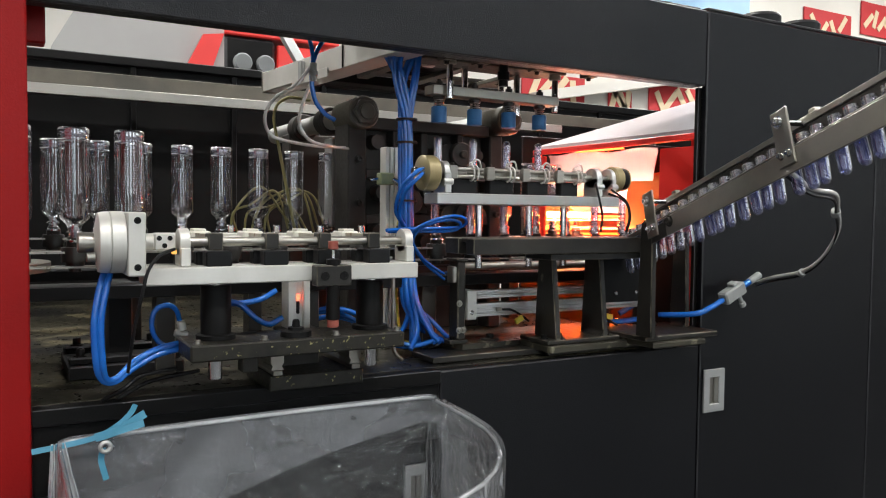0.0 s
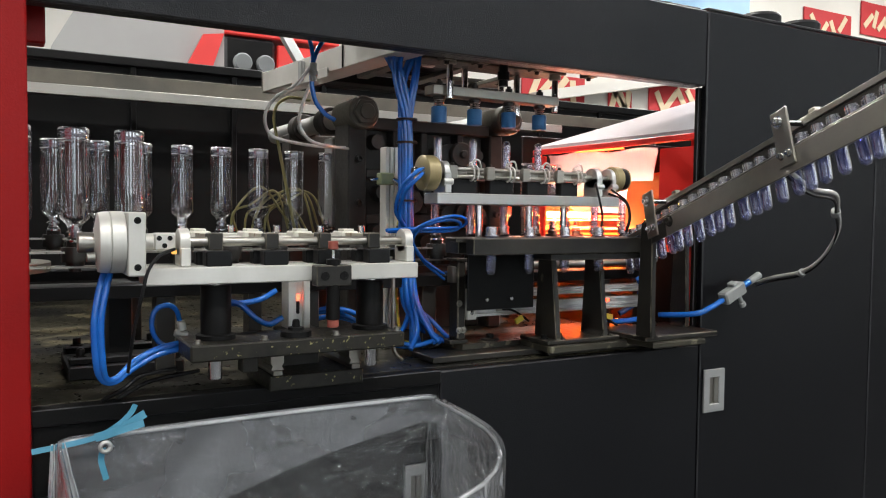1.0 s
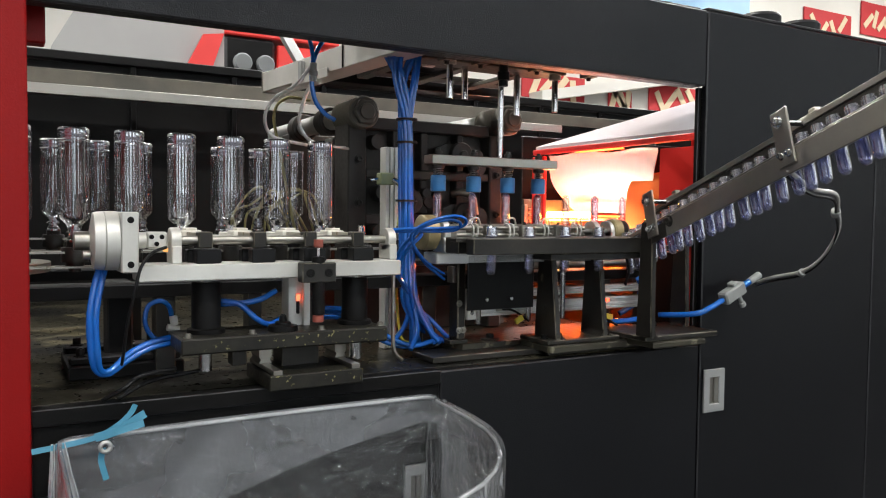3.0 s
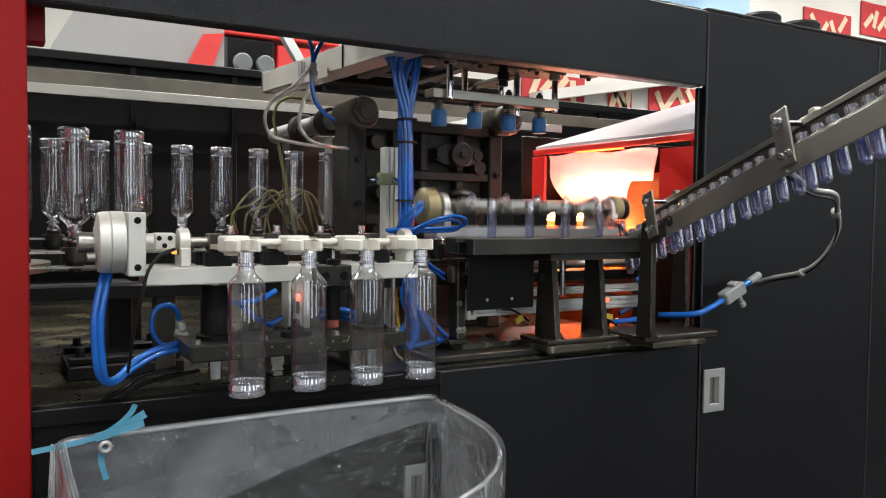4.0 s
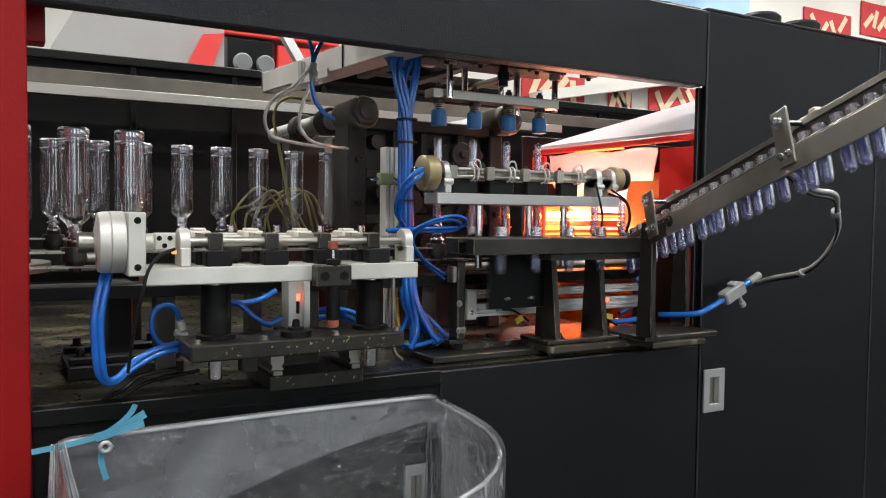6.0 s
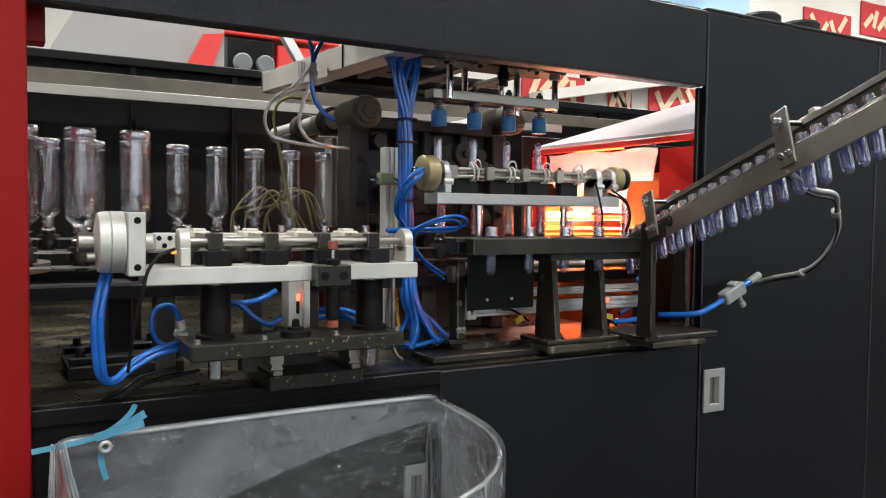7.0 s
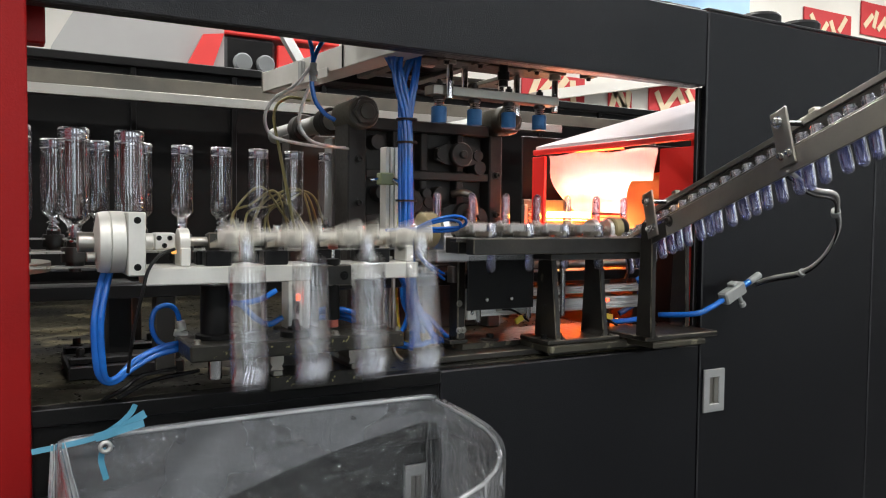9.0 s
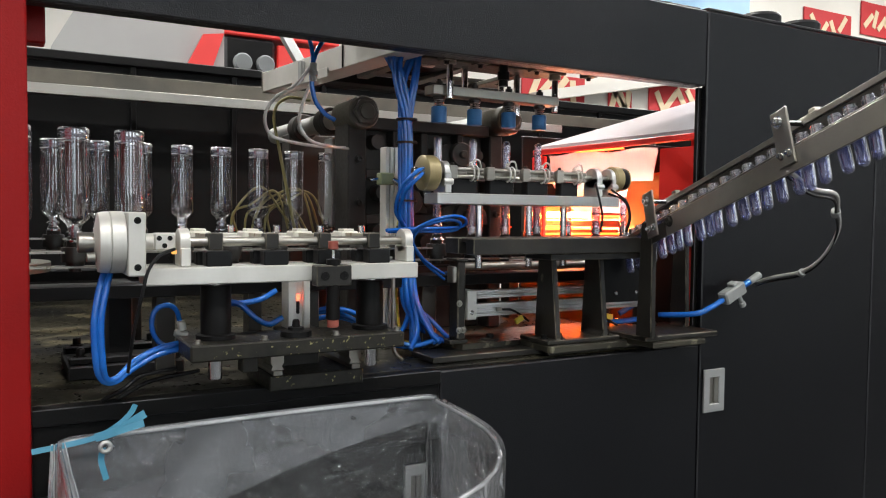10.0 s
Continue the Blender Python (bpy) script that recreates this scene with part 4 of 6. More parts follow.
def transfer_unit():
    y, z = T_Y, T_Z + T_UP
    t = thing("transfer_unit", (1.12, y, 0.957), "preform transfer unit with gripper arms over the feed table", "machine unit")
    part("guide_base", box(B(), (0.86, 0.06, 0.9575), (1.42, 0.17, 0.972), 0.002), DARK_STEEL, t)
    c = part("carriage_beam", box(B(), (0.866, 0.06, 1.324), (1.412, 0.125, 1.350), 0.002), ALU, t, "aluminium carriage beam", at=(1.12, y, 1.325))
    for x in (1.02, 1.17, 1.28):
        part("lift_rod", rod(B(), (x, y + 0.02, 1.17), (x, y + 0.02, 1.3245), 0.009), CHROME, c, "chromed lift rod")
    bm = B()
    turned(bm, (0.846, y, z - 0.003), (1, y, z - 0.003), [(0, 0.012), (0.002, 0.037), (0.005, 0.041), (0.034, 0.041), (0.037, 0.037), (0.037, 0.012)], 36)
    part("cable_drum", bm, BRASS, c, "round brass-coloured hose drum")
    bm = B()
    rod(bm, (0.826, y, z), (0.90, y, z), 0.009)
    rod(bm, (0.830, y, z), (0.836, y, z), 0.011)
    part("drum_axle", bm, CHROME, c)
    for x0, x1 in ((0.897, 0.914), (1.352, 1.369), (1.404, 1.416)):
        bm = B()
        box(bm, (x0, 0.078, 1.3505), (x1, 0.137, z), 0.002)
        rod(bm, (x0, y, z), (x1, y, z), 0.027)
        rod(bm, (x0 - 0.004, 0.082, z - 0.022), (x1 + 0.004, 0.082, z - 0.022), 0.008)
        part("bearing_block", bm, ALU, c)
    bm = B()
    turned(bm, (1.4165, y, z), (2, y, z), [(0, 0.030), (0.004, 0.034), (0.026, 0.034), (0.028, 0.022), (0.034, 0.030), (0.050, 0.030), (0.052, 0.026)], 30)
    part("rotary_actuator", bm, BRASS, c, "round brass-coloured rotary actuator")
    bm = B()
    turned(bm, (1.447, y, z), (2, y, z), [(0, 0.031), (0.014, 0.031), (0.022, 0.025), (0.022, 0)], 24)
    part("actuator_cap", bm, BLACK_PLASTIC, c)
    for x0, x1 in ((0.925, 0.995), (1.03, 1.10), (1.14, 1.205), (1.245, 1.30)):
        part("stop_block", box(B(), (x0, 0.095, 1.3505), (x1, 0.12, z - 0.014), 0.002), BLACK_PLASTIC, c, "black stop block")
    axis = (1.12, y, z)
    arms = [part("swing_shaft", rod(B(), (0.90, y, z), (1.416, y, z), 0.0085), STAINLESS, c, "bright swing shaft", at=axis)]
    for k, x in enumerate(T_X):
        bm = B()
        box(bm, (x - 0.050, y - 0.014, z - 0.013), (x + 0.002, y + 0.014, z + 0.014), 0.002)
        box(bm, (x - 0.040, y + 0.010, z - 0.008), (x - 0.012, y + 0.078, z + 0.004), 0.002)
        arms.append(part("arm", bm, STAINLESS, c, "steel gripper arm", at=axis))
        bm = B()
        turned(bm, (x + 0.003, y, z + 0.003), (x + 1, y, z + 0.003), [(0, 0.0085), (0.006, 0.0115), (0.010, 0.0115), (0.011, 0.010), (0.034, 0.010), (0.035, 0.0115), (0.042, 0.0115), (0.046, 0.008)], 18)
        arms.append(part("gripper_cylinder", bm, STAINLESS, c, "small bright air cylinder", at=axis))
        bm = B()
        rod(bm, (x + 0.016, y - 0.004, z + 0.012), (x + 0.016, y - 0.012, z + 0.026), 0.0045)
        tube(bm, [(x + 0.016, y - 0.012, z + 0.024), (x + 0.022, y - 0.018, z + 0.032), (x + 0.034, y - 0.016, z + 0.030), (x + 0.044, y - 0.008, z + 0.018), (x + 0.046, y - 0.004, z + 0.010)], 0.0024, 8, 5)
        arms.append(part("air_line", bm, CLEAR_HOSE, c, "short pale air line", at=axis))
        bm = B()
        box(bm, (x - 0.028, y + 0.060, z - 0.013), (x + 0.022, y + 0.092, z + 0.009), 0.002)
        arms.append(part("gripper_body", bm, ALU, c, "", at=axis))
        for s in (-1, 1):
            bm = B()
            pts = [(x + s * 0.006, y + 0.088), (x + s * 0.019, y + 0.088), (x + s * 0.029, y + 0.108), (x + s * 0.028, y + 0.130), (x + s * 0.019, y + 0.147), (x + s * 0.012, y + 0.149), (x + s * 0.0155, y + 0.134), (x + s * 0.0165, y + 0.118), (x + s * 0.010, y + 0.104)]
            plate(bm, pts if s > 0 else pts[::-1], "z", z + 0.0035, z + 0.015)
            arms.append(part("claw", bm, STAINLESS, c, "curved steel claw", at=axis))
    for k, x in enumerate(T_X):
        for dz, dy in ((-0.009, -0.019), (0.008, -0.020)):
            arms.append(part("side_rod", rod(B(), (x - 0.048, y + dy, z + dz), (x + 0.044, y + dy, z + dz), 0.0048), STAINLESS, c, "thin bright rod", at=axis))
        bm = B()
        box(bm, (x - 0.052, y - 0.027, z - 0.016), (x - 0.030, y - 0.0145, z + 0.016), 0.002)
        arms.append(part("rod_clamp", bm, STAINLESS, c, "small clamp block", at=axis))
        arms.append(part("clamp_bolt", bolt(B(), (x - 0.041, y - 0.020, z + 0.0162), (0, 0, 1), 0.004, 0.005), DARK_STEEL, c, "", at=axis))
        bm = B()
        for o in (0.0, 0.012):
            tube(bm, [(x + 0.012 + o, y - 0.016 + 0.016 * math.cos(v), z + 0.018 * math.sin(v)) for v in [0.7854 * q for q in range(9)]], 0.0022, 6, 3)
        arms.append(part("cable_tie", bm, CLEAR_HOSE, c, "pale cable tie", at=axis))
    arms.append(part("tie_bar", box(B(), (T_X[0] - 0.05, y + 0.050, z + 0.005), (T_X[3] + 0.02, y + 0.060, z + 0.017), 0.002), STAINLESS, c, "", at=axis))
    return t, c, arms


def press_head():
    t = thing("press_head", (1.12, ROW_F, 1.62), "spring-loaded press head with blue rubber sleeves", "press")
    part("mount_plate", box(B(), (0.90, 0.12, 1.686), (1.36, 0.20, 1.702), 0.002), DARK_STEEL, t)
    part("mount_plate", box(B(), (0.90, 0.225, 1.686), (1.36, 0.30, 1.702), 0.002), DARK_STEEL, t)
    for x in (0.93, 1.11, 1.30):
        part("mount_bridge", box(B(), (x, 0.10, 1.7025), (x + 0.035, 0.68, 1.7145), 0.002), CAST, t)
    for x in (0.935, 1.03, 1.20, 1.37):
        part("mount_lug", box(B(), (x - 0.016, 0.125, 1.668), (x + 0.016, 0.165, 1.6855), 0.002), CAST, t)
        part("mount_bolt", bolt(B(), (x, 0.145, 1.6678), (0, 0, -1), 0.006, 0.006), DARK_STEEL, t)
    for x in (0.975, 1.335):
        part("collar", rod(B(), (x, 0.20 if x < 1 else 0.245, 1.672), (x, 0.20 if x < 1 else 0.245, 1.6855), 0.016), STAINLESS, t)
    part("mount_rail", box(B(), (0.86, 0.08, 1.703), (1.45, 0.119, 1.735), 0.002), BLACK_PAINT, t)
    part("air_cylinder", rod(B(), (1.17, 0.235, 1.7025), (1.17, 0.235, 1.82), 0.028), ALU, t)
    c = part("head_bar", box(B(), (0.935, 0.212, 1.598), (1.325, 0.258, 1.622), 0.002), STAINLESS, t, "steel head bar", at=(1.12, ROW_F, 1.598))
    for k, x in enumerate((0.965, 1.070, 1.176, 1.276)):
        bm = B()
        turned(bm, (x, ROW_F, 1.531), (x, ROW_F, 2), [(0, 0.010), (0, 0.0185), (0.002, 0.0195), (0.037, 0.0195), (0.040, 0.018), (0.040, 0.008)], 26)
        part("sleeve", bm, BLUE_CUP, c, "blue rubber sleeve")
        bm = B()
        rod(bm, (x, ROW_F, 1.568), (x, ROW_F, 1.640), 0.0055)
        rod(bm, (x, ROW_F, 1.6225), (x, ROW_F, 1.634), 0.0105, 6)
        rod(bm, (x, ROW_F, 1.588), (x, ROW_F, 1.5975), 0.0155)
        part("plunger", bm, DARK_STEEL, c)
        part("spring", coil(B(), (x, ROW_F, 1.572), 0.017, 0.0115, 0.0016, 3), SPRING, c, "steel coil spring")
    for x, yy, z0 in ((0.975, 0.20, 1.588), (1.06, 0.27, 1.60), (1.225, 0.27, 1.57), (1.335, 0.245, 1.585)):
        part("guide_rod", rod(B(), (x, yy, z0), (x, yy, 1.80), 0.0085), CHROME, t, "chromed guide rod")
    part("head_rod", rod(B(), (1.15, ROW_F, 1.6225), (1.15, ROW_F, 1.90), 0.008), CHROME, c, "chromed piston rod")
    bm = B()
    rod(bm, (1.128, 0.19, 1.63), (1.128, 0.19, 1.686), 0.012)
    rod(bm, (1.128, 0.19, 1.645), (1.128, 0.19, 1.667), 0.016)
    part("damper", bm, BLACK_PLASTIC, t)
    return t, c


def mould_press():
    t = thing("mould_press", (1.08, 0.52, 0.957), "olive cast-iron mould clamping platen with tie-bar nuts", "press")
    p = part("platen", box(B(), (0.8855, 0.55, 0.9575), (1.2895, 0.60, 1.55), 0.004), MOULD_IRON, t, "ribbed cast-iron platen", at=(1.08, 0.52, 1.2))
    part("side_column", box(B(), (0.83, 0.50, 0.9575), (0.885, 0.60, 1.56), 0.004), MOULD_IRON, p)
    part("side_column", box(B(), (1.29, 0.50, 0.9575), (1.335, 0.60, 1.54), 0.004), MOULD_IRON, p)
    for z0, z1 in ((1.535, 1.568), (1.40, 1.425), (1.27, 1.30), (1.12, 1.15)):
        part("cross_rib", box(B(), (0.8855, 0.505, z0), (1.2895, 0.5495, z1), 0.003), MOULD_IRON, p)
    for x in (0.98, 1.07, 1.19):
        for z0, z1 in ((1.3005, 1.3995), (1.4255, 1.5345)):
            part("upright_rib", box(B(), (x - 0.011, 0.508, z0), (x + 0.011, 0.5495, z1), 0.003), MOULD_IRON, p)
    for x, z in ((0.86, 1.574), (1.335, 1.585)):
        bm = B()
        rod(bm, (x, 0.46, z), (x, 0.50, z), 0.045, 30, 0.004)
        rod(bm, (x, 0.444, z), (x, 0.46, z), 0.036, 6, 0.003)
        rod(bm, (x, 0.436, z), (x, 0.4435, z), 0.022, 24, 0.003)
        rod(bm, (x, 0.50, z), (x, 0.60, z), 0.042, 30, 0.003)
        part("tie_bar_nut", bm, CAST, p, "large round tie-bar nut")
        bm = B()
        rod(bm, (x, 0.60, z), (x, 1.25, z), 0.028, 24, 0.003)
        part("tie_bar", bm, ALU, p, "bright tie bar")
    for x, z in ((1.175, 1.475), (1.01, 1.335), (1.19, 1.30)):
        bm = B()
        plate(bm, [(x - 0.075, z - 0.016), (x - 0.04, z - 0.03), (x + 0.04, z - 0.03), (x + 0.075, z - 0.016), (x + 0.075, z + 0.016), (x + 0.04, z + 0.03), (x - 0.04, z + 0.03), (x - 0.075, z + 0.016)], "y", 0.488, 0.504)
        rod(bm, (x, 0.468, z), (x, 0.488, z), 0.036, 28, 0.003)
        rod(bm, (x, 0.455, z), (x, 0.468, z), 0.012, 16, 0.002)
        for s in (-1, 1):
            turned(bm, (x + s * 0.062, 0.480, z), (x + s * 0.062, 1, z), [(0, 0.010), (0, 0.016), (0.008, 0.016)], 18)
        part("pivot_flange", bm, MOULD_IRON, p)
    for x, z in ((0.915, 1.50), (0.93, 1.36), (1.115, 1.36), (1.25, 1.44), (0.92, 1.25), (1.07, 1.22)):
        part("boss", turned(B(), (x, 0.50, z), (x, 1, z), [(-0.010, 0.011), (-0.010, 0.020), (0.0, 0.022), (0.03, 0.022)], 20), MOULD_IRON, p, "round boss with a hole")
    for x, z in ((0.86, 1.45), (0.86, 1.33), (1.312, 1.42), (1.312, 1.30)):
        part("bolt", bolt(B(), (x, 0.4998, z), (0, -1, 0), 0.009, 0.010), DARK_STEEL, p)
    for y0, r in ((0.70, 0.040), (0.93, 0.044)):
        part("bar_collar", rod(B(), (0.86, y0, 1.574), (0.86, y0 + 0.055, 1.574), r, 28, 0.004), MOULD_IRON, p, "dark collar on the tie bar")
    bm = B()
    tube(bm, [(1.16, 0.50, 1.36), (1.18, 0.47, 1.365), (1.205, 0.46, 1.35), (1.212, 0.455, 1.30)], 0.011, 12)
    part("elbow_pipe", bm, STAINLESS, p, "steel pipe elbow")
    part("stud", rod(B(), (1.06, 0.47, 1.36), (1.06, 0.51, 1.36), 0.014), MOULD_IRON, p)
    part("mould_back", box(B(), (0.88, 0.62, 1.1505), (1.33, 0.64, 1.52), 0.003), BLACK_PAINT, p)
    part("rear_platen", box(B(), (0.83, 1.0, 0.9575), (1.335, 1.08, 1.56), 0.004), MOULD_IRON, t)
    bm = B()
    box(bm, (0.845, 0.66, 1.26), (0.862, 0.72, 1.52), 0.002)
    part("edge_plate", bm, ALU, t)
    return t, p


# ---------------------------------------------------------------- feed table, stands, chute
CH0 = Vector((1.419, 0.0, 1.267))
CHU = Vector((-0.2257, -0.9275, 0.2961)).normalized()
CHW = (Vector((0, 0, 1)) - CHU * CHU.z).normalized()
CHN = CHW.cross(CHU)
CHM = Matrix(((CHU.x, CHN.x, CHW.x, CH0.x), (CHU.y, CHN.y, CHW.y, CH0.y), (CHU.z, CHN.z, CHW.z, CH0.z), (0, 0, 0, 1)))
QUEUE = 0.0396


def chute_pose(d):
    """A preform d metres up the chute: its neck's end on the line, square to the rails, dome down."""
    return CHM @ pose(d, 0, 0.008, 180, 0, 0)


def feed_table():
    t = thing("feed_table", (1.15, -0.01, 1.215), "dark steel preform feed table on cast stands", "table")
    part("rail", box(B(), (0.885, -0.070, 1.213), (1.43, -0.036, 1.249), 0.002), DARK_STEEL, t, "oiled steel table rail")
    part("rail", box(B(), (0.885, -0.004, 1.213), (1.43, 0.055, 1.249), 0.002), DARK_STEEL, t, "oiled steel table rail")
    part("mouth_plate", plate(B(), [(1.37, 1.2495), (1.455, 1.2495), (1.455, 1.285), (1.44, 1.285)], "y", -0.078, -0.074), STAINLESS, t, "stainless mouth plate")
    part("under_bar", box(B(), (1.10, -0.06, 1.197), (1.42, 0.04, 1.2125), 0.002), DARK_STEEL, t)
    s = part("slide_plate", box(B(), (0.862, -0.034, 1.240), (1.34, -0.006, 1.2485), 0.001), DARK_STEEL, t, "sliding pocket plate", at=(1.1, -0.02, 1.244))
    ap = part("slide_apron", box(B(), (0.95, 0.060, 1.075), (1.14, 0.066, 1.205), 0.002), BLACK_PAINT, t, "dark apron plate", at=(1.0, 0.06, 1.1))
    for x in (1.0, 1.07):
        part("apron_bolt", rod(B(), (x, 0.052, 1.10), (x, 0.0598, 1.10), 0.005), CHROME, ap)
    return t, s, ap


def gusset(x0, x1, zs, fronts, back):
    """An upright plate of a cast bracket: thin across, its front edge sloping back from foot to top."""
    bm = plate(B(), [(fronts[0], zs[0]), (back + 0.012, zs[0]), (back, zs[1]), (fronts[1], zs[1])], "x", x0, x1)
    bmesh.ops.bevel(bm, geom=bm.edges[:], offset=0.0025, segments=2, affect="EDGES")
    for f in bm.faces:
        f.material_index = 1 if f.calc_area() < 0.0012 else 0
    return bm


def fillet(x, side, z, y0, y1, r=0.016):
    """A quarter-round web between an upright and its foot."""
    arc = [(x + side * (r - r * math.cos(a)), z + r - r * math.sin(a)) for a in [math.pi / 2 * k / 6 for k in range(7)]]
    return plate(B(), [(x, z)] + arc[::-1], "y", y0, y1)


def stands():
    t = thing("cast_bracket", (1.26, 0.0, 0.9565), "dark cast bracket with two upright webs under the feed table", "stand", "cast stands")
    part("shim", box(B(), (1.17, 0.034, 0.9565), (1.42, 0.12, 0.9675), 0.002), DARK_STEEL, t)
    part("foot_plate", box(B(), (1.146, -0.006, 0.968), (1.432, 0.15, 0.986), 0.003), OLIVE_STEEL, t, "worn dark foot plate")
    part("foot_flange", box(B(), (1.145, 0.004, 0.9865), (1.372, 0.125, 0.999), 0.003), DARK_STEEL, t)
    for x0, x1 in ((1.170, 1.186), (1.319, 1.335)):
        part("web", gusset(x0, x1, (0.9995, 1.1965), (0.006, 0.030), 0.085), DARK_STEEL, t, "upright cast web")
    part("fillet", fillet(1.1865, 1, 0.9992, 0.006, 0.085), DARK_STEEL, t)
    part("fillet", fillet(1.3185, -1, 0.9992, 0.006, 0.085), DARK_STEEL, t)
    part("fillet", fillet(1.3355, 1, 0.9992, 0.006, 0.085), DARK_STEEL, t)
    part("top_pad", box(B(), (1.150, 0.004, 1.197), (1.375, 0.10, 1.2085), 0.002), DARK_STEEL, t)
    for x, y in ((1.154, 0.035), (1.225, 0.075), (1.355, 0.045)):
        part("bolt", bolt(B(), (x, y, 0.9992), (0, 0, 1), 0.007, 0.007), BLACK_PAINT, t)
    t = thing("chute_bracket", (1.5, 0.01, 0.9565), "dark cast bracket that carries the chute's lower end", "stand", "cast stands")
    part("shim", box(B(), (1.47, 0.034, 0.9565), (1.62, 0.15, 0.9765), 0.002), DARK_STEEL, t)
    part("foot_plate", box(B(), (1.386, -0.10, 0.977), (1.568, 0.16, 0.992), 0.003), OLIVE_STEEL, t, "worn dark foot plate")
    part("foot_flange", box(B(), (1.374, -0.085, 0.9925), (1.628, 0.10, 1.006), 0.003), DARK_STEEL, t)
    part("web", gusset(1.364, 1.380, (1.0065, 1.288), (-0.112, -0.108), -0.070), DARK_STEEL, t, "upright cast web before the chute")
    part("web", gusset(1.598, 1.613, (1.0065, 1.26), (-0.002, 0.006), 0.048), DARK_STEEL, t, "upright cast web")
    part("fillet", fillet(1.3805, 1, 1.0062, -0.11, -0.072), DARK_STEEL, t)
    part("fillet", fillet(1.5975, -1, 1.0062, 0.0, 0.048), DARK_STEEL, t)
    for x in (1.416, 1.486):
        part("bolt", bolt(B(), (x, -0.07, 0.9768), (0, 0, -1), 0.006, 0.005), BLACK_PAINT, t)
    part("bolt", bolt(B(), (1.54, 0.06, 1.0062), (0, 0, 1), 0.007, 0.007), BLACK_PAINT, t)
    t = thing("slide_stand", (0.97, 0.12, 0.9565), "dark steel stand at the end of the feed slide", "stand")
    part("shim", box(B(), (0.995, 0.15, 0.9565), (1.19, 0.30, 0.9675), 0.002), DARK_STEEL, t)
    part("foot_plate", plate(B(), [(0.975, 0.122), (1.144, 0.122), (1.144, 0.152), (1.60, 0.152), (1.60, 0.31), (1.0, 0.31), (0.955, 0.20)], "z", 0.968, 0.985), OLIVE_STEEL, t, "worn dark foot plate")
    part("foot_flange", box(B(), (0.945, 0.130, 0.9855), (0.995, 0.20, 0.996), 0.002), DARK_STEEL, t)
    part("post", box(B(), (0.962, 0.125, 0.9965), (0.984, 0.168, 1.188), 0.003), DARK_STEEL, t)
    part("top_cap", box(B(), (0.955, 0.120, 1.1885), (0.988, 0.172, 1.194), 0.001), DARK_STEEL, t)
    part("side_lug", box(B(), (0.950, 0.130, 1.135), (0.9615, 0.160, 1.175), 0.002), STAINLESS, t)
    for x, z in ((0.966, 1.02), (0.978, 1.02), (0.966, 1.085)):
        part("bolt", bolt(B(), (x, 0.1248, z), (0, -1, 0), 0.0055, 0.005), STAINLESS, t)
    part("bolt", bolt(B(), (1.075, 0.155, 0.9852), (0, 0, 1), 0.010, 0.012), BLACK_PAINT, t)
    part("washer", turned(B(), (1.075, 0.155, 0.9851), (1.075, 0.155, 2), [(0, 0.024), (0.004, 0.024), (0.006, 0.020), (0.006, 0.016)], 22), DARK_STEEL, t, "wide dark washer")
    part("bolt", bolt(B(), (0.955, 0.140, 0.9962), (0, 0, 1), 0.006, 0.006), BLACK_PAINT, t)
    c = thing("air_slide", (1.2, 0.15, 1.03), "aluminium rodless air cylinder behind the stand", "cylinder")
    part("end_block", box(B(), (0.9845, 0.118, 1.044), (1.012, 0.162, 1.116), 0.002), ALU_PALE, c)
    part("end_screw", bolt(B(), (0.998, 0.1178, 1.062), (0, -1, 0), 0.004, 0.003), CHROME, c)
    for zs in (((1.0945, 1.1005), (1.1035, 1.108), (1.1105, 1.115)), ((1.050, 1.0575), (1.0605, 1.067), (1.0755, 1.0825))):
        bm = B()
        for z0, z1 in zs:
            box(bm, (1.0125, 0.124, z0), (1.60, 0.150, z1), 0.001)
        box(bm, (1.0125, 0.130, zs[0][0]), (1.60, 0.148, zs[2][1]), 0.001)
        part("profile", bm, ALU, c, "slotted aluminium profile")
    part("guide_bar", rod(B(), (0.985, 0.165, 1.172), (1.60, 0.165, 1.172), 0.010), STAINLESS, c)
    part("sensor_light", box(B(), (1.425, 0.1165, 1.070), (1.434, 0.1235, 1.078), 0.001), LED_RED, c, "small red sensor light")
    bm = B()
    box(bm, (1.070, 0.116, 1.061), (1.084, 0.1238, 1.071), 0.001)
    part("sensor_clip", bm, STAINLESS, c)
    cl = thing("linear_guide", (0.90, -0.0, 0.957), "loose bright linear guide block on the table", "guide")
    bm = B()
    m = pose(0.958, 0.235, 0.9575, 0, 0, -14) @ Matrix.Scale(0.8, 4)
    for k in range(4):
        box(bm, (-0.045, -0.03 + 0.016 * k, 0.014), (0.045, -0.018 + 0.016 * k, 0.022), 0.001, m)
    part("carriage", bm, STAINLESS, cl)
    part("rail", box(B(), (-0.03, -0.05, 0.0), (0.06, 0.0, 0.0135), 0.001, m), DARK_STEEL, cl)


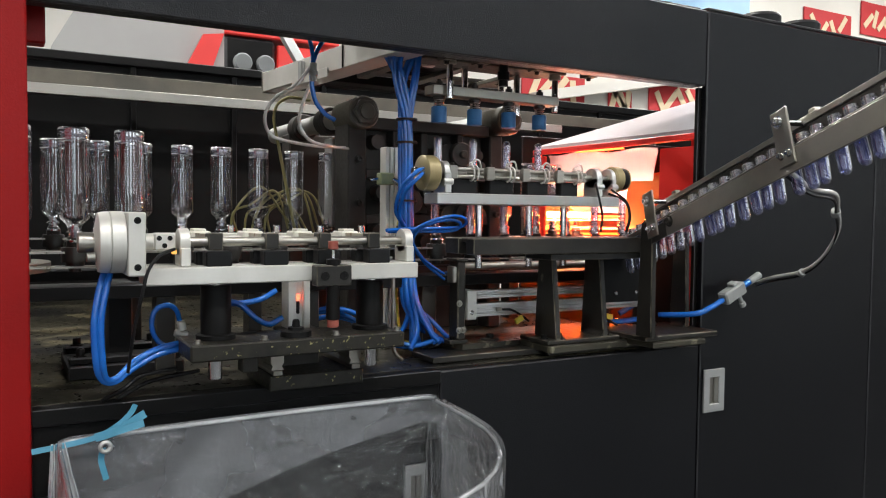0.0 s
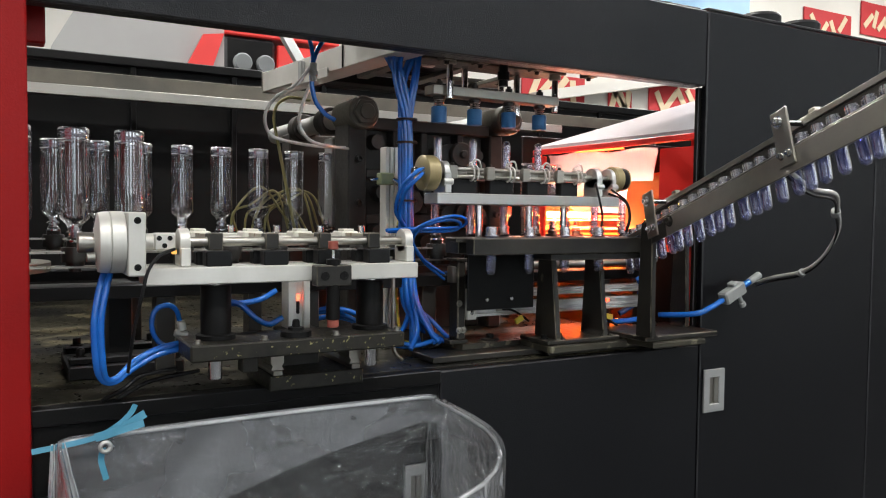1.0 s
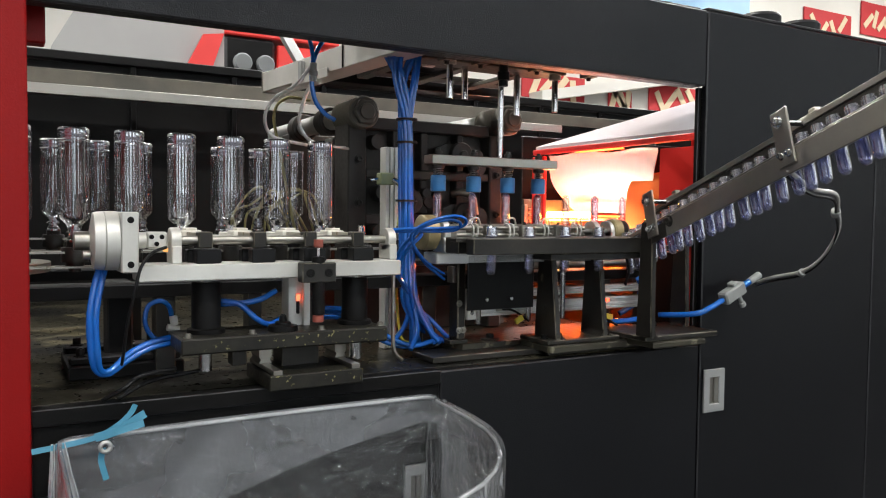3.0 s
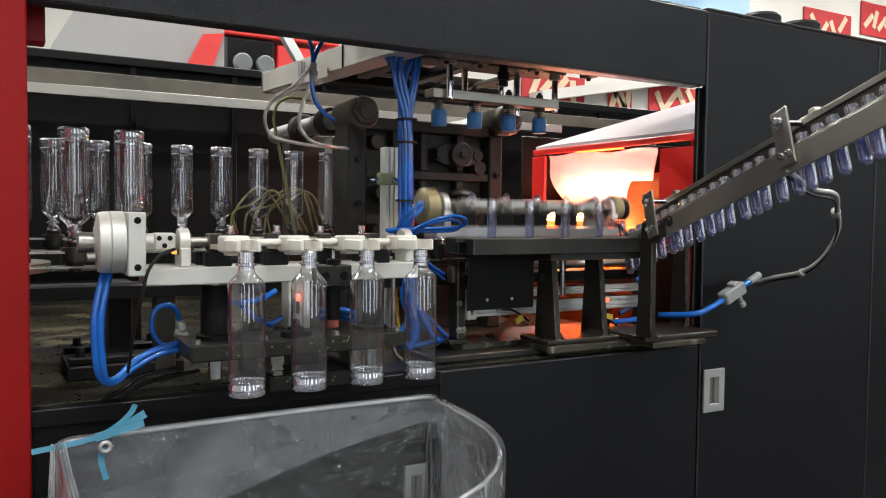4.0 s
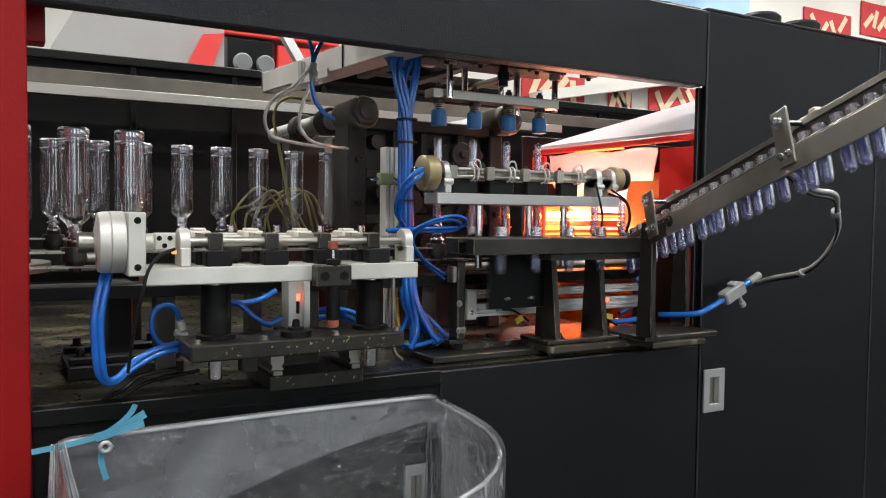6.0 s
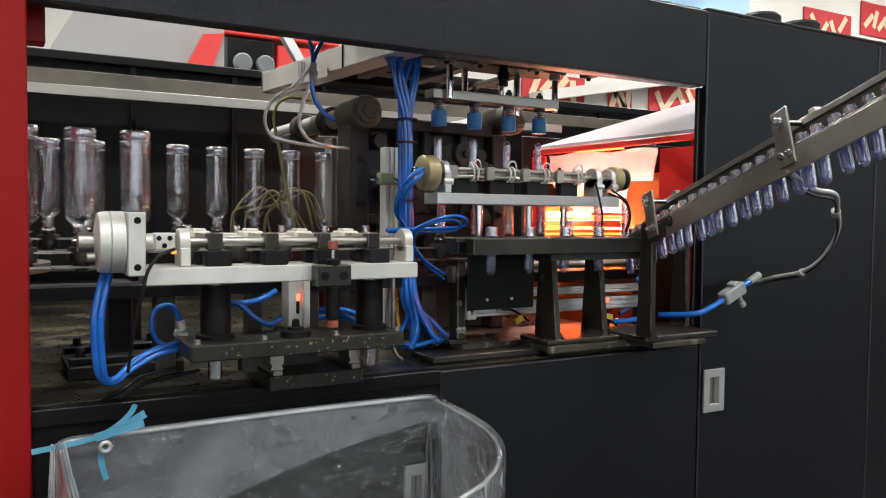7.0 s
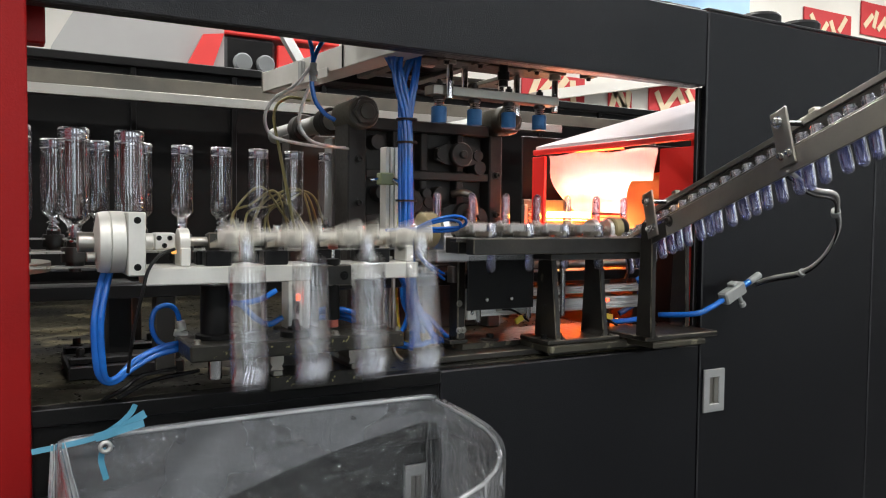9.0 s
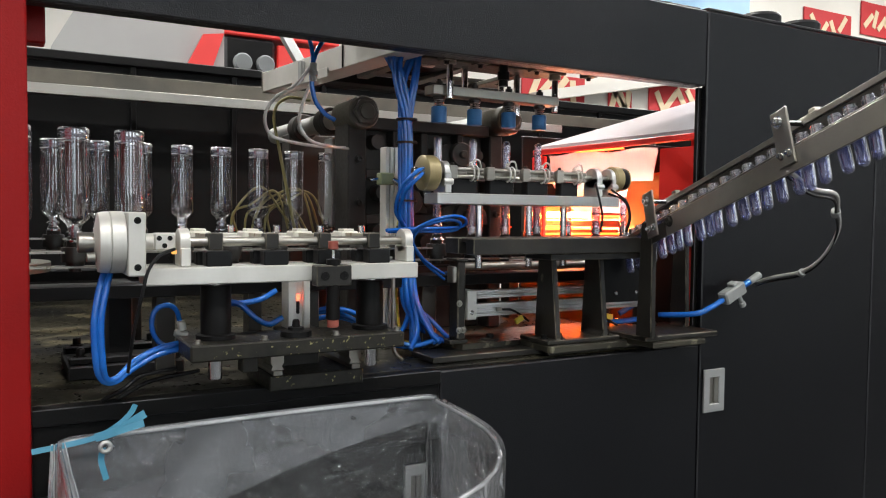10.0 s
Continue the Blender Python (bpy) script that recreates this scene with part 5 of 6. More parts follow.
def chute():
    t = thing("preform_chute", (1.3, -0.4, 1.35), "sloping stainless chute with two rails for hanging preforms", "chute")
    m = CHM
    part("front_rail", box(B(), (0.17, -0.027, -0.064), (1.30, -0.022, -0.020), 0.001, m), STAINLESS, t, "wide brushed stainless rail")
    part("front_flange", box(B(), (0.06, -0.0215, -0.0165), (1.30, -0.0142, -0.0135), 0.0008, m), STAINLESS, t)
    part("front_foot", box(B(), (0.10, -0.026, -0.064), (0.169, -0.0225, -0.028), 0.001, m), DARK_STEEL, t)
    # dark steel puts the shade of the unlit inner face into the colour
    part("back_rail", box(B(), (0.05, 0.022, -0.03), (1.30, 0.0265, 0.0305), 0.001, m), DARK_STEEL, t, "steel rail darkened for the shade on its inner face")
    part("back_flange", box(B(), (0.05, 0.0142, -0.0165), (1.30, 0.0215, -0.0135), 0.0008, m), STAINLESS, t)
    part("back_lip", box(B(), (0.05, 0.0185, 0.031), (1.30, 0.037, 0.043), 0.001, m), STAINLESS, t)
    part("end_bar", box(B(), (-0.04, -0.030, -0.026), (0.11, -0.0225, -0.016), 0.001, m), STAINLESS, t)
    for d, lo, hi, w in ((0.118, -0.052, 0.060, 0.022), (0.597, -0.050, 0.058, 0.022)):
        b = part("hanger_bracket", box(B(), (d - w, -0.0325, lo), (d + w, -0.0275, hi), 0.001, m @ pose(0, 0, 0, 0, 0, 0)), STAINLESS, t, "flat steel bracket")
        part("bracket_bolt", bolt(B(), m @ Vector((d - 0.002, -0.033, hi - 0.022)), -CHN, 0.008, 0.008), CHROME, b)
        for k in (-0.009, 0.011):
            part("bracket_bolt", bolt(B(), m @ Vector((d + k, -0.033, lo + 0.022)), -CHN, 0.0055, 0.006), CHROME, b)
        part("bracket_pin", rod(B(), m @ Vector((d - 0.002, -0.027, hi - 0.022)), m @ Vector((d - 0.002, 0.055, hi - 0.022)), 0.0055), CHROME, b)
        bm = B()
        box(bm, (d - 0.03, 0.030, 0.0435), (d + 0.03, 0.056, 0.053), 0.002, m)
        box(bm, (d + 0.002, 0.034, 0.0535), (d + 0.02, 0.05, 0.062), 0.002, m)
        part("clamp", bm, STAINLESS, t)
    part("end_bolt", bolt(B(), m @ Vector((0.19, -0.0272, -0.034)), -CHN, 0.009, 0.007), DARK_STEEL, t)
    part("far_leg", box(B(), (1.145, -1.10, 0.0), (1.185, -1.06, 1.545), 0.002), STAINLESS, t)


# ---------------------------------------------------------------- hoses, posts, sensors
def hose(name, runs, r, material, label, category="hose"):
    for pts in runs:
        solid(name, tube(B(), pts, r), material, label, category, name + " runs" if len(runs) > 1 else "", at=pts[-1])


def hoses():
    rnd = random.Random(3)
    t = thing("hose_bundle", (0.86, 0.2, 1.2), "thick bundle of blue air hoses tied with black straps", "hose")
    for k in range(12):
        a, rr = rnd.uniform(0, 6.28), rnd.uniform(0.004, 0.017)
        dx, dy = rr * math.cos(a), rr * math.sin(a)
        left = k < 8
        top = (0.79 + 0.0065 * k, 0.20 + dy, 1.70) if left else (0.885 + 0.004 * (k - 8), 0.20 + dy, 1.72)
        fx, fy = rnd.uniform(-0.05, 0.10), rnd.uniform(-0.06, 0.06)
        pts = [top, (0.835 + dx * 1.6 + (0.0 if left else 0.03), 0.20 + dy, 1.62), (0.855 + dx, 0.20 + dy, 1.52), (0.858 + dx, 0.20 + dy * 1.3, 1.40), (0.862 + dx * 1.2, 0.20 + dy, 1.24), (0.866 + dx * 1.5, 0.19 + dy, 1.10), (0.88 + dx + fx * 0.4, 0.18 + fy * 0.5, 1.02 + 0.01 * (k % 3)), (0.87 + fx, 0.17 + fy, 0.975 + 0.006 * (k % 4))]
        part("hose", tube(B(), pts, 0.0062, 8), BLUE_HOSE, t)
    for z in (1.525, 1.47, 1.33):
        part("strap", turned(B(), (0.857, 0.20, z), (0.857, 0.20, z + 1), [(0, 0.024), (0, 0.026), (0.005, 0.026), (0.005, 0.024)], 20), BLACK_PLASTIC, t, "black cable strap")
    bm = B()
    rod(bm, (0.80, 0.20, 1.70), (0.80, 0.20, 1.725), 0.010, 6)
    rod(bm, (0.87, 0.17, 1.715), (0.83, 0.17, 1.735), 0.011)
    part("fitting", bm, WHITE_FIT, t)
    hose("hose_loop", [[(0.72, 0.02, 1.265), (0.80, 0.05, 1.268), (0.90, 0.02, 1.272), (0.905, 0.0, 1.29), (0.87, 0.0, 1.297), (0.82, 0.03, 1.28), (0.80, 0.06, 1.25), (0.84, 0.08, 1.20), (0.90, 0.10, 1.165), (0.93, 0.13, 1.16)],
                       [(0.73, 0.03, 1.262), (0.80, 0.06, 1.262), (0.89, 0.03, 1.264), (0.897, 0.01, 1.282), (0.86, 0.01, 1.288), (0.815, 0.04, 1.27), (0.81, 0.07, 1.235), (0.85, 0.09, 1.19), (0.91, 0.11, 1.15), (0.93, 0.14, 1.145)]], 0.0037, BLUE_HOSE, "looped pair of blue air hoses")
    hose("floor_hose", [[(0.62, 0.26, 1.06), (0.68, 0.24, 1.075), (0.74, 0.22, 1.06), (0.80, 0.19, 1.01), (0.86, 0.16, 0.985), (0.93, 0.15, 1.0)],
                        [(0.60, 0.28, 1.05), (0.67, 0.26, 1.065), (0.73, 0.24, 1.05), (0.79, 0.20, 1.0), (0.85, 0.18, 0.98), (0.92, 0.17, 0.99)],
                        [(0.62, 0.29, 1.035), (0.68, 0.27, 1.05), (0.74, 0.25, 1.04), (0.80, 0.22, 0.995), (0.87, 0.21, 0.975), (0.93, 0.2, 0.985)]], 0.006, BLUE_HOSE, "blue air hoses lying on the machine table")
    for k, o in ((0, 0.0), (1, 0.010)):
        run = [(0.158 + o * 0.8, -0.04, 1.20), (0.147 + o, -0.055, 1.17), (0.137 + o, -0.06, 1.11), (0.140 + o, -0.055, 1.04), (0.150 + o * 0.7, -0.04, 1.008), (0.172 + o * 0.4, -0.03, 1.000 + o * 0.6), (0.205, -0.02, 1.020 + o), (0.245, -0.01, 1.038 + o), (0.292, 0.0, 1.046 + o)]
        part("air_hose", tube(B(), run, 0.0062), BLUE_HOSE, TAKE, "blue air hose hanging from the actuator")
    part("air_hose", tube(B(), [(0.30, 0.06, 1.085), (0.292, 0.05, 1.11), (0.275, 0.045, 1.122), (0.253, 0.05, 1.112), (0.247, 0.05, 1.08), (0.262, 0.05, 1.05), (0.30, 0.04, 1.035), (0.33, 0.03, 1.03)], 0.005), BLUE_HOSE, TAKE, "looped blue air hose")
    bm = B()
    rod(bm, (0.300, 0.05, 1.09), (0.303, 0.05, 1.072), 0.008)
    rod(bm, (0.288, 0.05, 1.068), (0.312, 0.05, 1.062), 0.007)
    part("air_fitting", bm, ALU_PALE, TAKE, "small white push-in fitting")
    hose("side_hose", [[(0.375, 0.05, 1.125), (0.41, 0.04, 1.118), (0.44, 0.03, 1.09), (0.47, 0.04, 1.075), (0.50, 0.05, 1.085)],
                       [(0.375, 0.06, 1.118), (0.42, 0.06, 1.118), (0.455, 0.05, 1.125), (0.49, 0.06, 1.14)]], 0.006, BLUE_HOSE, "blue air hoses beside the lift cylinder")
    part("sensor_cable", tube(B(), [(0.262, -0.095, 1.235), (0.235, -0.11, 1.225), (0.215, -0.118, 1.20), (0.205, -0.12, 1.16), (0.195, -0.10, 1.10), (0.19, -0.06, 1.02)], 0.003), BLACK_PLASTIC, TAKE, "thin black sensor cable")
    hose("table_cable", [[(0.155, 0.0, 0.962), (0.19, -0.02, 0.985), (0.22, 0.0, 1.0), (0.285, 0.02, 1.005)], [(0.18, 0.0, 0.962), (0.24, 0.02, 0.985), (0.33, 0.03, 0.995)]], 0.004, BLACK_PLASTIC, "black cables on the machine table", "cable")
    hose("gantry_hose", [[(0.70, 0.25, 1.735), (0.66, 0.25, 1.70), (0.635, 0.25, 1.64), (0.64, 0.25, 1.57), (0.665, 0.25, 1.535), (0.692, 0.25, 1.52)]], 0.0055, BLUE_HOSE, "blue hose hanging from the gantry beam")
    hose("milky_hose", [[(0.632, 0.25, 1.64), (0.60, 0.27, 1.595), (0.565, 0.30, 1.57), (0.545, 0.32, 1.53), (0.56, 0.34, 1.49), (0.60, 0.35, 1.475), (0.70, 0.40, 1.47), (0.80, 0.45, 1.475)],
                        [(0.642, 0.25, 1.62), (0.625, 0.27, 1.57), (0.618, 0.29, 1.52), (0.632, 0.30, 1.49), (0.67, 0.33, 1.472), (0.75, 0.38, 1.468), (0.80, 0.43, 1.47)]], 0.0042, CLEAR_HOSE, "milky air hoses drooping beside the mould")
    c = thing("hose_coupler", (0.636, 0.25, 1.63), "pale push-in coupler joining blue and milky hoses", "fitting")
    bm = B()
    rod(bm, (0.637, 0.248, 1.605), (0.637, 0.248, 1.648), 0.008)
    rod(bm, (0.637, 0.248, 1.618), (0.637, 0.248, 1.630), 0.0105)
    part("body", bm, WHITE_FIT, c)
    part("hose", tube(B(), [(0.637, 0.248, 1.648), (0.633, 0.248, 1.68), (0.628, 0.25, 1.705), (0.632, 0.255, 1.725)], 0.0052, 10), BLUE_HOSE, c, "short blue hose")
    rnd = random.Random(9)
    for k in range(7):
        x = 0.66 + 0.02 * k
        run = [(x - 0.06, 0.85, 1.235), (x - 0.05 + rnd.uniform(-.02, .02), 0.85, 1.30), (x + rnd.uniform(-.02, .03), 0.84, 1.335 + rnd.uniform(-.02, .05)), (x + 0.07, 0.83, 1.325 + rnd.uniform(-.03, .05)), (x + 0.11, 0.82, 1.24)]
        solid("yellowed_hose", tube(B(), run, 0.0034, 8), OLIVE_HOSE, "thin yellowed hose curling behind the bottles", "hose", "yellowed hoses", at=run[0])
    run = [(0.72, 0.6, 1.22), (0.68, 0.62, 1.45), (0.66, 0.62, 1.57), (0.69, 0.60, 1.615), (0.75, 0.58, 1.61)]
    solid("yellowed_hose", tube(B(), run, 0.0045, 8), OLIVE_HOSE, "thin yellowed hose curling behind the bottles", "hose", "yellowed hoses", at=run[0])
    # slotted upright with a sensor
    p = thing("sensor_post", (0.86, 0.30, 0.957), "slotted aluminium upright with a small limit switch", "post")
    bm = B()
    for x0, x1 in ((0.845, 0.853), (0.857, 0.866), (0.870, 0.879)):
        box(bm, (x0, 0.29, 0.957), (x1, 0.325, 1.468), 0.001)
    box(bm, (0.846, 0.296, 0.957), (0.878, 0.325, 1.466), 0.001)
    part("profile", bm, ALU_PALE, p)
    sw = part("limit_switch", box(B(), (0.818, 0.262, 1.372), (0.856, 0.2895, 1.402), 0.003), OLIVE_PAINT, p, "green-grey limit switch")
    bm = B()
    rod(bm, (0.795, 0.275, 1.383), (0.8175, 0.275, 1.387), 0.004)
    part("plunger", bm, CHROME, sw)
    part("cable_gland", rod(B(), (0.852, 0.268, 1.385), (0.866, 0.262, 1.378), 0.008), CHROME, sw)
    hose("switch_cable", [[(0.864, 0.262, 1.378), (0.872, 0.26, 1.35), (0.868, 0.262, 1.28), (0.866, 0.27, 1.15), (0.87, 0.25, 1.0), (0.89, 0.22, 0.98)]], 0.0035, YELLOW_TAG, "thin yellow switch cable", "cable")
    hose("steel_pipe", [[(0.752, 0.05, 1.17), (0.752, 0.05, 1.06), (0.755, 0.05, 1.0), (0.775, 0.05, 0.975)]], 0.0045, STAINLESS, "thin bent steel pipe", "pipe")
    # chute hose with its regulator
    h = thing("chute_hose", (1.6, -0.4, 1.2), "twin clear hose curling from the chute to a grey valve", "hose")
    run = [(1.26, -0.55, 1.385), (1.323, -0.555, 1.353), (1.430, -0.53, 1.345), (1.504, -0.487, 1.315), (1.598, -0.427, 1.273), (1.662, -0.351, 1.212), (1.708, -0.265, 1.169), (1.72, -0.17, 1.146), (1.80, -0.06, 1.122)]
    part("hose", tube(B(), [(x - 0.004, y - 0.008, z + 0.004) for x, y, z in run], 0.0045, 10), CLEAR_HOSE, h)
    part("hose", tube(B(), [(x + 0.005, y + 0.002, z - 0.007) for x, y, z in run], 0.0026, 10), BLACK_PLASTIC, h, "black cable beside the clear hose")
    for a, b in (((1.498, -0.492, 1.317), (1.510, -0.484, 1.309)), ((1.704, -0.272, 1.171), (1.710, -0.262, 1.165))):
        part("clip", rod(B(), a, b, 0.0095), WHITE_FIT, h)
    v = thing("air_valve", (1.70, -0.05, 1.09), "grey inline air valve with a small knob", "valve")
    bm = B()
    m = pose(1.715, -0.05, 1.095, 0, -24, 0)
    box(bm, (-0.035, -0.016, -0.016), (0.045, 0.016, 0.018), 0.004, m)
    box(bm, (0.005, -0.012, 0.018), (0.025, 0.012, 0.028), 0.003, m)
    rod(bm, m @ Vector((0.075, 0, 0.0)), m @ Vector((0.12, 0, 0.0)), 0.010)
    rod(bm, m @ Vector((0.02, -0.006, -0.016)), m @ Vector((0.022, -0.006, -0.036)), 0.006)
    rod(bm, m @ Vector((0.022, -0.006, -0.036)), m @ Vector((0.024, -0.006, -0.048)), 0.009, 8)
    part("body", bm, WHITE_FIT, v)
    bm = B()
    tube(bm, [m @ Vector((0.045, 0, 0)), m @ Vector((0.06, 0, 0)), m @ Vector((0.078, 0, 0))], 0.009)
    tube(bm, [(1.55, 0.05, 1.035), (1.60, -0.03, 1.045), (1.645, -0.045, 1.062), m @ Vector((-0.036, 0, 0))], 0.0078)
    part("hose", bm, BLUE_HOSE, v, "blue air hose")
    hose("stand_hose", [[(1.54, 0.12, 1.13), (1.56, 0.13, 1.10), (1.55, 0.14, 1.06), (1.50, 0.15, 1.03)], [(1.40, 0.10, 1.03), (1.46, 0.11, 1.015), (1.56, 0.11, 1.02)]], 0.008, BLUE_HOSE, "blue hoses behind the chute post")
    for run in ([(1.39, 0.07, 1.37), (1.405, 0.03, 1.34), (1.412, 0.02, 1.30), (1.41, 0.03, 1.26)], [(1.39, 0.08, 1.36), (1.42, 0.05, 1.34), (1.428, 0.04, 1.30), (1.425, 0.05, 1.26)], [(1.325, 0.055, 1.385), (1.335, 0.05, 1.34), (1.345, 0.05, 1.30), (1.34, 0.05, 1.26)]):
        part("cable", tube(B(), run, 0.003), BLACK_PLASTIC, TRANS_C, "thin black cable")
    hose("slide_cable", [[(1.086, 0.118, 1.066), (1.11, 0.11, 1.064), (1.135, 0.105, 1.05), (1.155, 0.10, 1.035)], [(1.36, 0.09, 1.06), (1.40, 0.09, 1.03), (1.46, 0.1, 1.0)]], 0.003, BLACK_PLASTIC, "thin black cables of the air slide", "cable")
    for m in (pose(1.125, 0.10, 1.04, 0, -28, 0), pose(1.41, 0.091, 1.034, 0, 12, 0)):
        solid("cable_tag", box(B(), (-0.012, -0.004, -0.007), (0.012, 0.004, 0.007), 0.001, m), YELLOW_TAG, "small yellow cable tag", "tag", "cable tags")
    # drum hose
    for run in ([(0.842, 0.085, 1.395), (0.82, 0.06, 1.385), (0.80, 0.09, 1.35), (0.805, 0.13, 1.30), (0.83, 0.15, 1.27), (0.85, 0.17, 1.25)],
                       [(0.842, 0.085, 1.405), (0.812, 0.06, 1.395), (0.79, 0.09, 1.36), (0.795, 0.13, 1.31), (0.82, 0.15, 1.28), (0.84, 0.17, 1.26)]):
        part("drum_hose", tube(B(), run, 0.0045), BLUE_HOSE, TRANS_C, "blue hose looping to the drum")
    # lift cylinder behind the take-out beam
    c = thing("lift_cylinder", (0.55, 0.02, 0.957), "white slotted lift cylinder with a red sensor light", "cylinder")
    bm = B()
    for x0, x1 in ((0.515, 0.532), (0.548, 0.562)):
        box(bm, (x0, 0.055, 1.06), (x1, 0.10, 1.168), 0.001)
    box(bm, (0.517, 0.066, 1.06), (0.56, 0.10, 1.168), 0.001)
    part("body", bm, ALU_PALE, c)
    part("foot_block", box(B(), (0.50, 0.05, 0.9575), (0.58, 0.11, 1.0595), 0.002), DARK_STEEL, c)
    part("sensor_light", box(B(), (0.533, 0.060, 1.118), (0.542, 0.0655, 1.130), 0.001), LED_RED, c, "small red sensor light")
    part("sensor", box(B(), (0.535, 0.060, 1.09), (0.541, 0.0655, 1.116), 0.001), BLACK_PLASTIC, c)
    # clamp blocks on the table
    b = thing("clamp_block", (0.2, 0.33, 0.957), "dark clamp block with bolts on the machine table", "block")
    part("block", box(B(), (0.115, 0.22, 0.957), (0.34, 0.44, 0.985), 0.003), BLACK_PAINT, b)
    part("clamp_bar", box(B(), (0.118, 0.235, 0.9855), (0.336, 0.275, 1.0), 0.003), BLACK_PAINT, b)
    part("clamp_bar", box(B(), (0.118, 0.385, 0.9855), (0.336, 0.425, 1.0), 0.003), BLACK_PAINT, b)
    part("post", box(B(), (0.195, 0.28, 0.9855), (0.245, 0.36, 1.15), 0.003), BLACK_PAINT, b)
    for x, y in ((0.14, 0.255), (0.145, 0.405), (0.29, 0.255), (0.30, 0.405), (0.255, 0.405), (0.322, 0.252)):
        part("bolt", bolt(B(), (x, y, 1.0002), (0, 0, 1), 0.0085, 0.012), BLACK_PAINT, b)


def bag_bin():
    """A clear film bag over a rounded rectangular wire rim, in front of the machine."""
    t = thing("bag_bin", (0.44, -0.3, 0), "clear plastic bag on a wire frame, open for falling bottles", "bin")
    x0, x1, y0, y1, z = 0.080, 0.792, -0.568, -0.055, 0.912
    cor = [(x1, y1, 0.02), (x0, y1, 0.03), (x0, y0, 0.08), (x1, y0, 0.355)]
    loop = []
    for i, (cx, cy, r) in enumerate(cor):
        sx, sy = (1 if cx == x1 else -1), (1 if cy == y1 else -1)
        a0 = {(1, 1): 0, (-1, 1): 90, (-1, -1): 180, (1, -1): 270}[sx, sy]
        for k in range(9):
            a = radians(a0 + 90 * k / 8)
            loop.append(Vector((cx - sx * r + r * math.cos(a), cy - sy * r + r * math.sin(a), z)))
    full = []
    for a, b in zip(loop, loop[1:] + loop[:1]):
        n = max(1, int((b - a).length / 0.009))
        full += [a.lerp(b, k / n) for k in range(n)]
    cx, cy = (x0 + x1) / 2, (y0 + y1) / 2
    for p in full:
        p.z += 0.006 * (1 if p.y > -0.08 else 0) * math.sin(p.x * 3) - 0.02 * max(0, (-0.1 - p.y)) / 0.4
    bm = B()
    rings = []
    for j in range(90):
        d = 0.9 * (j / 89) ** 1.5
        ring = []
        for i, p in enumerate(full):
            w = 0.016 * min(1, d / 0.07) * (noise.noise(Vector((p.x * 9, p.y * 9, d * 4))) + 0.6 * noise.noise(Vector((p.x * 24, p.y * 24, d * 9))) + 0.45 * (0.3 - abs(noise.noise(Vector((p.x * 22 + d * 9, p.y * 22, d * 17))))) + 0.3 * (0.3 - abs(noise.noise(Vector((p.x * 46 - d * 12, p.y * 46, d * 31 + 5))))))
            k = 1 - 0.10 * d + w
            ring.append(bm.verts.new((cx + (p.x - cx) * k, cy + (p.y - cy) * k, p.z - d * 0.98)))
        rings.append(ring)
    n = len(full)
    for a, b in zip(rings, rings[1:]):
        for i in range(n):
            bm.faces.new((a[i], a[(i + 1) % n], b[(i + 1) % n], b[i])).smooth = True
    bm.faces.new(rings[-1])
    part("bag", bm, FILM, t, "crinkled clear plastic film bag")
    for x, w in ((0.735, 0.006), (0.762, 0.005)):
        a, b = Vector((0.785, -0.064, 0.905)), Vector((x, -0.13, 0.60))
        f = B()
        for s0, s1 in ((-w, 0.0), (0.0, w)):
            q = [a + Vector((s0 * 0.3, -0.001, 0)), a + Vector((s1 * 0.3, 0.002 * (s1 > 0), 0)), b + Vector((s1, 0.004 * (s1 > 0), 0)), b + Vector((s0, -0.002, 0))]
            f.faces.new([f.verts.new(v) for v in q])
        part("fold", f, FILM_DOUBLE, t, "drawn fold of the film")
    def over(p):
        back = 0.205 - 0.215 * (p.x - 0.08)
        return (max(0.06, back) if p.y > -0.2 else 0.10) * (1 + 0.10 * noise.noise(Vector((p.x * 4, p.y * 4, 9))))
    bm = B()
    rings = []
    for j in range(17):
        d = 0.11 * j / 16
        ring = []
        for i, p in enumerate(full):
            w = 0.010 * (j / 16) * (noise.noise(Vector((p.x * 14, p.y * 14, 3 + d * 5))) + 0.6 * (0.3 - abs(noise.noise(Vector((p.x * 40, p.y * 40, d * 30))))))
            k = 1.006 + 0.012 * j / 16 + w
            ring.append(bm.verts.new((cx + (p.x - cx) * k, cy + (p.y - cy) * (1.006 + 0.012 * j / 16 + w), p.z + 0.004 - over(p) * j / 16)))
        rings.append(ring)
    for a, b in zip(rings, rings[1:]):
        for i in range(n):
            bm.faces.new((a[i], a[(i + 1) % n], b[(i + 1) % n], b[i])).smooth = True
    part("folded_rim", bm, FILM_DOUBLE, t, "film folded over the rim")
    bm = B()
    tube(bm, [p - Vector((0, 0, 0.003)) for p in full] + [full[0] - Vector((0, 0, 0.003))], 0.0044, 8, smooth=False)
    part("rim_bead", bm, FILM_GATHERED, t, "film rolled white round the rim")
    # lower hem of the turned-over film
    bm = B()
    hem = []
    for j in range(9):
        d = 0.066 + 0.046 * j / 8
        u = d / 0.11
        ring = []
        for p in full:
            w = 0.010 * u * (noise.noise(Vector((p.x * 14, p.y * 14, 3 + d * 5))) + 0.6 * (0.3 - abs(noise.noise(Vector((p.x * 40, p.y * 40, d * 30))))))
            k = 1.009 + 0.012 * u + w
            up = 0.02 * max(0, noise.noise(Vector((p.x * 5, p.y * 5, 4)))) * (1 - j / 8)
